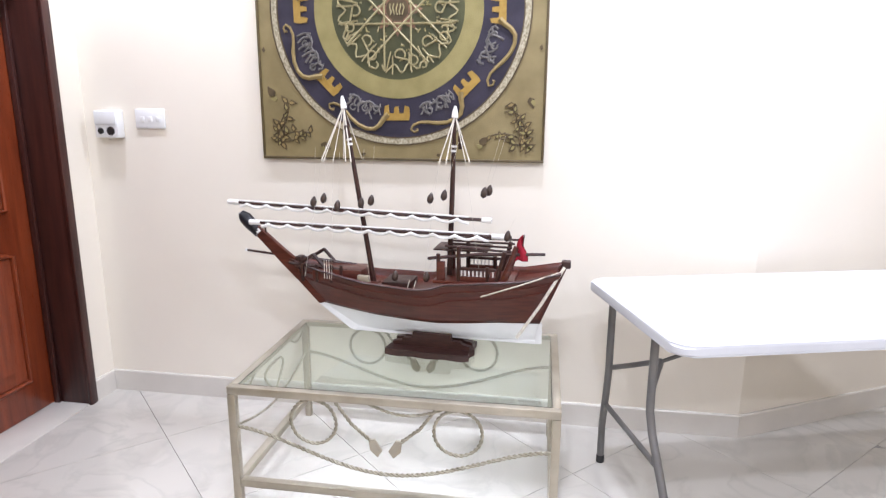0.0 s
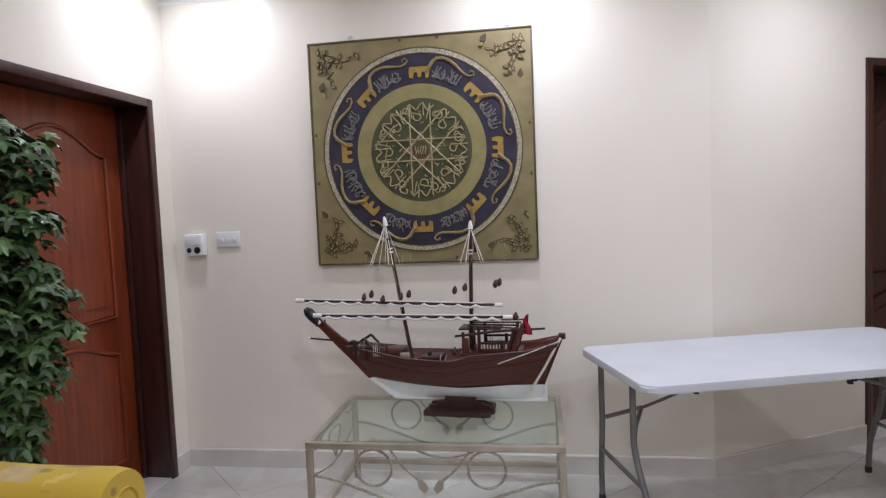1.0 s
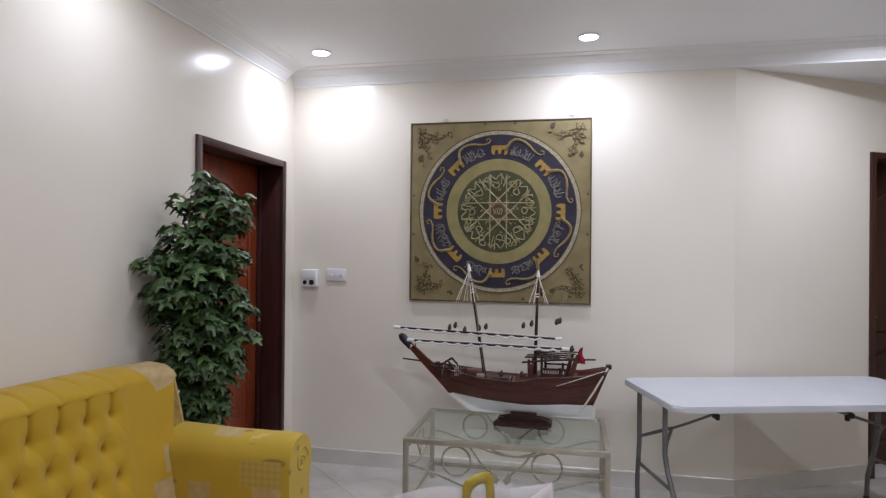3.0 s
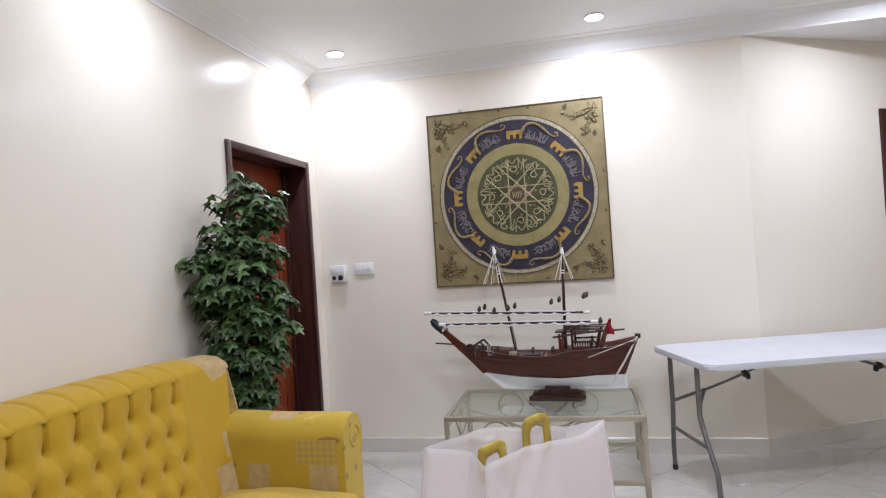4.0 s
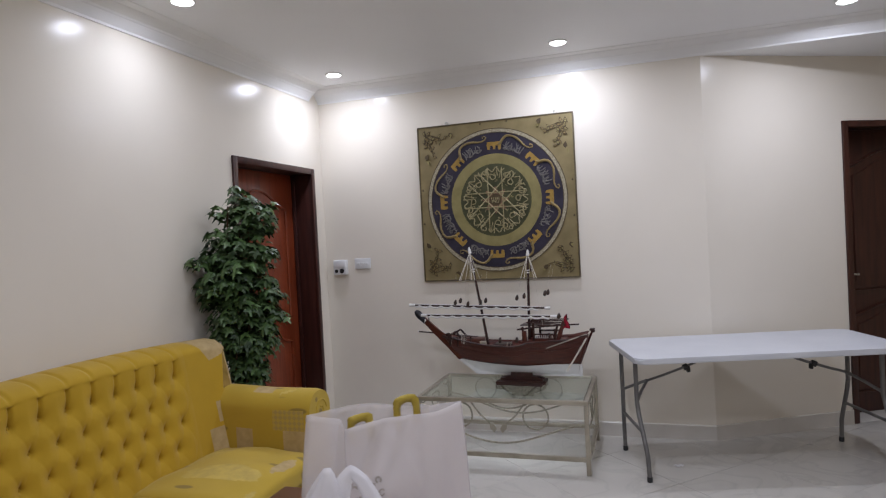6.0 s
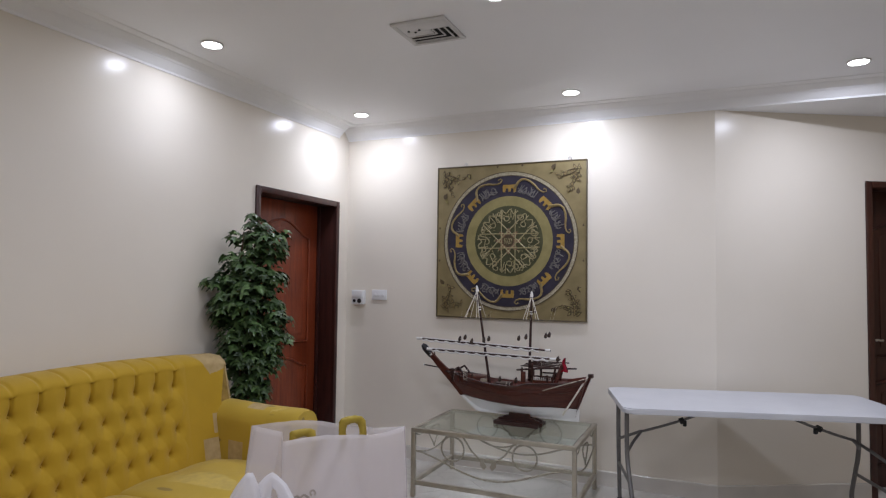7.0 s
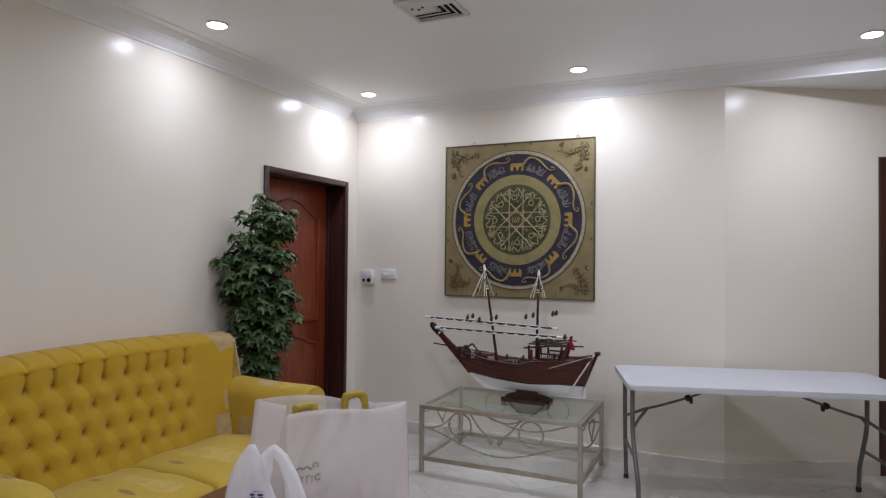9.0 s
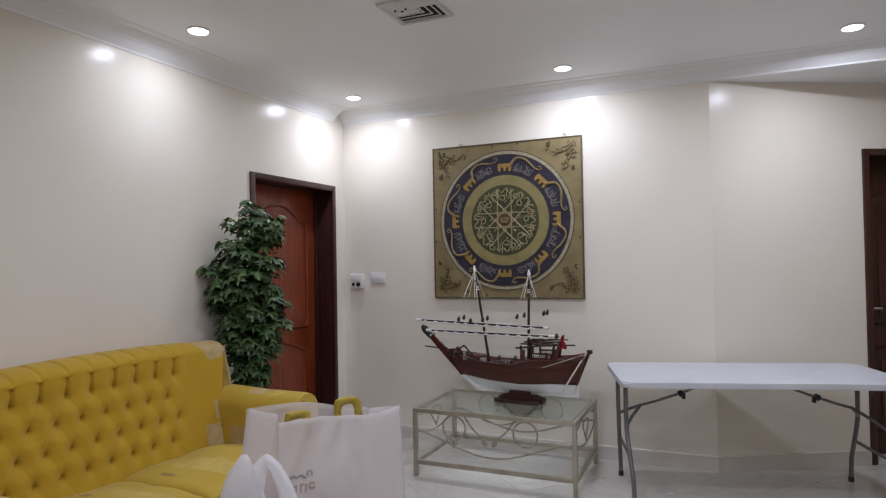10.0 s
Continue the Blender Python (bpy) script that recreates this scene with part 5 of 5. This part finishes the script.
part("deck_chest", boxed(-0.465, -0.42, -0.09, -0.07, 0.715, 0.742, 0.003), BRONZE, ship, "pale deck box")
part("deck_hatch", boxed(-0.38, -0.27, -0.06, 0.06, 0.69, 0.715, 0.003), SHIP_DARK, ship)
for x in (-0.268, -0.244):
    part("rope_tie", rod([(x, -0.108, 0.695), (x + 0.012, -0.1, 0.74)], 0.0015, 5), CORD, ship, "cream rope")
for x in (-0.6, -0.59, -0.58):
    part("rope_tie", rod([(x, -0.08, 0.72), (x - 0.004, -0.07, 0.79)], 0.0015, 5), CORD, ship, "cream rope")
# poop cabin with posts, roof and balustrade
part("cabin_floor", boxed(-0.17, 0.12, -0.1, 0.1, 0.733, 0.745, 0.003), HULL, ship)
for y in (-0.09, 0.09):
    part("cabin_panel", boxed(-0.155, -0.125, y - 0.008, y + 0.008, 0.745, 0.815, 0.002), HULL, ship)
    for x, zt, lean in ((-0.15, 0.842, 0), (-0.075, 0.872, 0), (0.06, 0.86, 0.03), (0.03, 0.8, 0)):
        part("cabin_post", rod([(x, y, 0.74), (x + lean, y, zt)], 0.0085, 6), SHIP_DARK, ship)
    part("cabin_side", boxed(-0.075, 0.075, y - 0.004, y + 0.004, 0.742, 0.764, 0.001), HULL, ship)
    rail = part("cabin_rail", boxed(-0.075, 0.06, y - 0.006, y + 0.006, 0.786, 0.796, 0.002), SHIP_DARK, ship)
    for k in range(9):
        part("baluster", rod([(-0.066 + 0.0145 * k, y, 0.765), (-0.066 + 0.0145 * k, y, 0.787)], 0.003, 6), SAIL, rail, "white baluster")
part("cabin_roof", boxed(-0.185, 0.02, -0.03, 0.1, 0.84, 0.846, 0.002), SHIP_DARK, ship)
for y in (-0.07, -0.02, 0.03, 0.08):
    part("roof_pole", rod([(-0.13, y, 0.868 + 0.0), (0.1 + 0.4 * abs(y), y, 0.862 + 0.1 * y)], 0.0042, 8), SHIP_DARK, ship)
part("spare_yard", rod([(-0.19, -0.085, 0.822), (0.0, -0.088, 0.846), (0.232, -0.09, 0.858)], [0.006, 0.007, 0.005], 8), SHIP_DARK, ship)
part("stern_brace", rod([(0.085, -0.085, 0.75), (0.105, -0.085, 0.80), (0.132, -0.085, 0.88)], [0.015, 0.015, 0.01], 8), HULL, ship)
bm = bmesh.new()
grid(bm, 10, 12, lambda u, v: (0.148 + (u - 0.5) * (0.038 * (1 - v) ** 0.8 + 0.007) + 0.004 * math.sin(v * 7), -0.095 + 0.01 * math.sin(u * 7 + v * 3), 0.835 + 0.09 * v - 0.012 * abs(u - 0.5)))
fl = part("flag", bm, FLAG, ship, "small folded red flag", 180)
fl.modifiers.new("thick", "SOLIDIFY").thickness = 0.0015
part("flag_staff", rod([(0.15, -0.09, 0.85), (0.157, -0.09, 0.925)], 0.003, 6), SHIP_DARK, ship)
part("rudder_pole", rod([(0.14, -0.105, 0.55), (0.22, -0.105, 0.675), (0.298, -0.06, 0.808)], 0.006, 8), CORD, ship, "pale steering pole")
part("quarter_boom", rod([(0.28, -0.08, 0.792), (0.16, -0.125, 0.755), (0.015, -0.14, 0.705)], 0.0032, 8), BRONZE, ship, "thin boom along the quarter")
part("stern_cap", boxed(0.285, 0.318, -0.018, 0.018, 0.792, 0.818, 0.004, m=pose(0, 0, 0)), SHIP_DARK, ship)
part("rudder", boxed(0.185, 0.222, -0.0075, 0.0075, 0.495, 0.575, 0.002), HULL_WHITE, ship)
# shaped dark stand on the glass, turned a little
std = part("stand", prism(bmesh.new(), [(-0.17, -0.085), (-0.12, -0.095), (-0.06, -0.088), (0.0, -0.098), (0.06, -0.088), (0.12, -0.097), (0.155, -0.085), (0.148, -0.05), (0.165, -0.02), (0.15, 0.03), (0.158, 0.07), (0.1, 0.088), (0.0, 0.08), (-0.1, 0.09), (-0.15, 0.07), (-0.145, 0.02), (-0.165, -0.03)], 0, 0.024), SHIP_DARK, ship, "dark shaped wooden stand", 40, pose(-0.19, -0.012, GZ - 0.0158, 0, 0.5, 0))
bm = bmesh.new()
prism(bm, [(-0.15, 0.022), (0.145, 0.022), (0.15, 0.036), (0.118, 0.044), (0.112, 0.052), (0.078, 0.054), (0.074, 0.078), (-0.074, 0.078), (-0.078, 0.056), (-0.112, 0.052), (-0.118, 0.042), (-0.155, 0.036)], -0.034, -0.012, lambda u, v, w: (u, w, v))
part("stand_board", bm, SHIP_DARK, std)
bm = bmesh.new()
prism(bm, [(-0.15, 0.022), (0.145, 0.022), (0.15, 0.036), (0.118, 0.044), (0.112, 0.052), (0.078, 0.054), (0.074, 0.078), (-0.074, 0.078), (-0.078, 0.056), (-0.112, 0.052), (-0.118, 0.042), (-0.155, 0.036)], 0.014, 0.036, lambda u, v, w: (u, w, v))
part("stand_board", bm, SHIP_DARK, std)

# ---- ivy tree ----
pl = thing("potted_ivy_tree", "tall artificial ivy plant beside the sofa and door", "plant", pose(-1.64, 1.27, 0))
part("pot", lathe(bmesh.new(), [(0.1, 0.0), (0.105, 0.01), (0.135, 0.24), (0.145, 0.25), (0.145, 0.27), (0.13, 0.27), (0.125, 0.24)], 28), POT, pl)
rp = random.Random(11)
for k in range(5):
    a = k * 1.26
    pts = [Vector((0.03 * math.cos(a), 0.03 * math.sin(a), 0.22))]
    for i in range(1, 7):
        pts.append(Vector((0.03 * math.cos(a) + i * 0.014 * math.cos(a + i * 0.4), 0.03 * math.sin(a) + i * 0.014 * math.sin(a + i * 0.4), 0.22 + i * rp.uniform(0.2, 0.255))))
    part("stem", rod(pts, [0.013 - 0.0015 * i for i in range(7)], 7), BARK, pl)


def leaf_mesh(size, bend, name):
    """A five-lobed leaf with a fold along its middle."""
    lobes = [(0, 0.06)]
    for i in range(1, 32):
        a = radians(-160 + 10 * i)
        r = 0.28 + 0.33 * (1 - abs(math.sin(a * 2.25))) + (0.05 if abs(a) < 0.2 else 0)
        lobes.append((r * math.sin(a), 0.4 + r * math.cos(a)))
    bm = bmesh.new()
    mid = bm.verts.new((0, 0.35 * size, 0.03 * size))
    vs = [bm.verts.new((u * size, v * size, -bend * size * (u * u * 0.9 + (v - 0.3) ** 2 * 0.5))) for u, v in lobes]
    for i in range(len(vs)):
        bm.faces.new((mid, vs[i], vs[(i + 1) % len(vs)]))
    return bm


# outline of the crown: reach towards the sofa and towards the door, height by height
CROWN_Z = (0.5, 0.6, 0.72, 0.9, 1.03, 1.12, 1.25, 1.36, 1.44, 1.58, 1.65, 1.75, 1.83, 1.87)
CROWN_A = (-0.05, -0.06, -0.075, -0.13, -0.2, -0.19, -0.25, -0.225, -0.265, -0.165, -0.09, -0.1, -0.03, 0.0)
CROWN_B = (0.08, 0.09, 0.12, 0.165, 0.225, 0.26, 0.25, 0.2, 0.205, 0.245, 0.235, 0.225, 0.12, 0.04)
ALONG, OUT = Vector((0.8, 0.6, 0)), Vector((0.6, -0.8, 0))


def leaf_turn(heading, droop, lean):
    """Heading round z, tip down by droop, rolled by lean."""
    return Matrix.Rotation(heading - math.pi / 2, 4, "Z") @ Matrix.Rotation(-droop, 4, "X") @ Matrix.Rotation(lean, 4, "Y")


def spray_at(z, lat, depth, reach, count):
    """Leaves fanned round the tip of one twig, drooping at the rim."""
    centre = ALONG * lat + OUT * depth + Vector((0, 0, z))
    res = []
    for i in range(count):
        a = i * 2.4 + rp.uniform(-0.5, 0.5)
        r = reach * math.sqrt((i + 0.5) / count)
        p = centre + Vector((r * math.cos(a), r * math.sin(a), rp.uniform(-0.015, 0.02) - 0.5 * r * r / reach))
        p.x = max(p.x, WALL_X + 1.64 + 0.02)
        if p.z < 1.03:
            p.y = max(p.y, -0.2)
        away = math.atan2(p.y, p.x - 0.04)
        heading = a + 0.45 * math.sin(away - a) + rp.uniform(-0.4, 0.4)
        res.append(Matrix.Translation(p) @ leaf_turn(heading, rp.uniform(0.15, 0.5) + 0.5 * r / reach, rp.uniform(-0.45, 0.45)))
    return res


shapes = []
for k in range(5):
    bm = leaf_mesh((0.05, 0.058, 0.066, 0.074, 0.054)[k], (0.3, 0.5, 0.2, 0.7, 0.9)[k], "leaf")
    me = bpy.data.meshes.new("leaf")
    bm.to_mesh(me)
    bm.free()
    me.materials.append(LEAF)
    shapes.append(me)
near_leaves, far_leaves = [], []
for z, lat, depth, reach, count in ((1.735, -0.105, 0.02, 0.035, 6), (1.865, 0.01, 0.02, 0.03, 5), (1.745, 0.19, 0.03, 0.04, 8), (1.44, -0.225, 0.04, 0.05, 14), (1.42, 0.02, 0.15, 0.07, 18), (1.46, 0.16, 0.1, 0.05, 10), (1.1, 0.22, 0.03, 0.045, 8), (1.6, -0.12, 0.05, 0.045, 9)):
    near_leaves += spray_at(z, lat, depth, reach, count)
LEVELS = 25
for n in range(LEVELS):
    zl = 0.55 + 1.25 * n / (LEVELS - 1)
    a, b = interp(zl, CROWN_Z, CROWN_A), interp(zl, CROWN_Z, CROWN_B)
    mid, half = (a + b) / 2, (b - a) / 2
    count = 3 + int(half / (0.04 if 0.95 < zl < 1.5 else 0.055))
    for k in range(count):
        w = 2 * math.pi * (k + rp.uniform(0.0, 0.5)) / count + 2.4 * n
        q = 0.35 if k % 4 == 3 else rp.uniform(0.75, 1.0)
        reach = min(rp.uniform(0.045, 0.075), half * 0.6)
        lat, depth = mid + (half - 0.8 * reach) * q * math.cos(w), 0.85 * (half - 0.8 * reach) * q * math.sin(w)
        leaves = spray_at(zl + rp.uniform(-0.025, 0.025), lat, depth, reach, 10 if zl > 1.5 else 17)
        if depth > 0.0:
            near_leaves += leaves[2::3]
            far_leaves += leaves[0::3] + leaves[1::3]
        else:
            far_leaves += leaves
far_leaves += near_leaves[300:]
for k, m in enumerate(near_leaves[:300]):
    lf = new("leaf", shapes[k % 5])
    lf.parent = pl
    lf.matrix_basis = m
verts, faces = [], []
for k, m in enumerate(far_leaves):
    src = shapes[k % 5]
    o = len(verts)
    verts += [tuple(m @ v.co) for v in src.vertices]
    faces += [tuple(o + i for i in p.vertices) for p in src.polygons]
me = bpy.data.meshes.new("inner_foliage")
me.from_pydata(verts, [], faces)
# this mass takes the darker green that stands in for shade between leaves
me.materials.append(LEAF_SHADED)
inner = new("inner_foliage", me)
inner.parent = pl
tagged(inner, "dense leaf mass with its shade put into a darker green", "", "", "stuff")


# ---- floor tiles, laid diagonally ----
def clip(poly, a, b, c):
    """The part of a polygon where a x + b y <= c."""
    res = []
    for i, p in enumerate(poly):
        q = poly[(i + 1) % len(poly)]
        dp, dq = a * p[0] + b * p[1] - c, a * q[0] + b * q[1] - c
        if dp <= 0:
            res.append(p)
        if dp * dq < 0:
            t = dp / (dp - dq)
            res.append((p[0] + t * (q[0] - p[0]), p[1] + t * (q[1] - p[1])))
    return res


def area(poly):
    return abs(sum(p[0] * q[1] - q[0] * p[1] for p, q in zip(poly, poly[1:] + poly[:1]))) / 2


def slab(poly):
    bm = bmesh.new()
    prism(bm, poly, -0.0058, 0.0)
    me = bpy.data.meshes.new("tile")
    bmesh.ops.recalc_face_normals(bm, faces=bm.faces)
    bm.to_mesh(me)
    bm.free()
    me.materials.append(MARBLE)
    return me


TILE, GAP, S2 = 0.6, 0.0022, math.sqrt(2)
half = (TILE / 2 - GAP / 2) * S2
full = slab([(half, 0), (0, half), (-half, 0), (0, -half)])
cut_a, cut_b = -math.sin(DIR), math.cos(DIR)
cut_c = cut_a * CORNER.x + cut_b * CORNER.y
for i in range(-14, 16):
    for j in range(-14, 14):
        s, d = 1.012 + TILE * S2 * (i + 0.5), 1.146 + TILE * S2 * (j + 0.5)
        cx, cy = (s - d) / 2, (s + d) / 2
        quad = [(cx + half, cy), (cx, cy + half), (cx - half, cy), (cx, cy - half)]
        room = clip(clip(clip(clip(quad, -1, 0, -WALL_X), 1, 0, EAST), 0, -1, -SOUTH), 0, 1, WALL_Y)
        hall = clip(clip(clip(clip(quad, 0, -1, -WALL_Y), 1, 0, EAST), cut_a, cut_b, cut_c), -1, 0, -CORNER.x)
        for poly in (room, hall):
            if len(poly) < 3 or area(poly) < 0.001:
                continue
            whole = area(poly) > 0.999 * 2 * half * half
            ob = new("tile", full if whole else slab([(x - cx, y - cy) for x, y in poly]))
            ob.location = (cx, cy, 0)
            ob.parent = floor
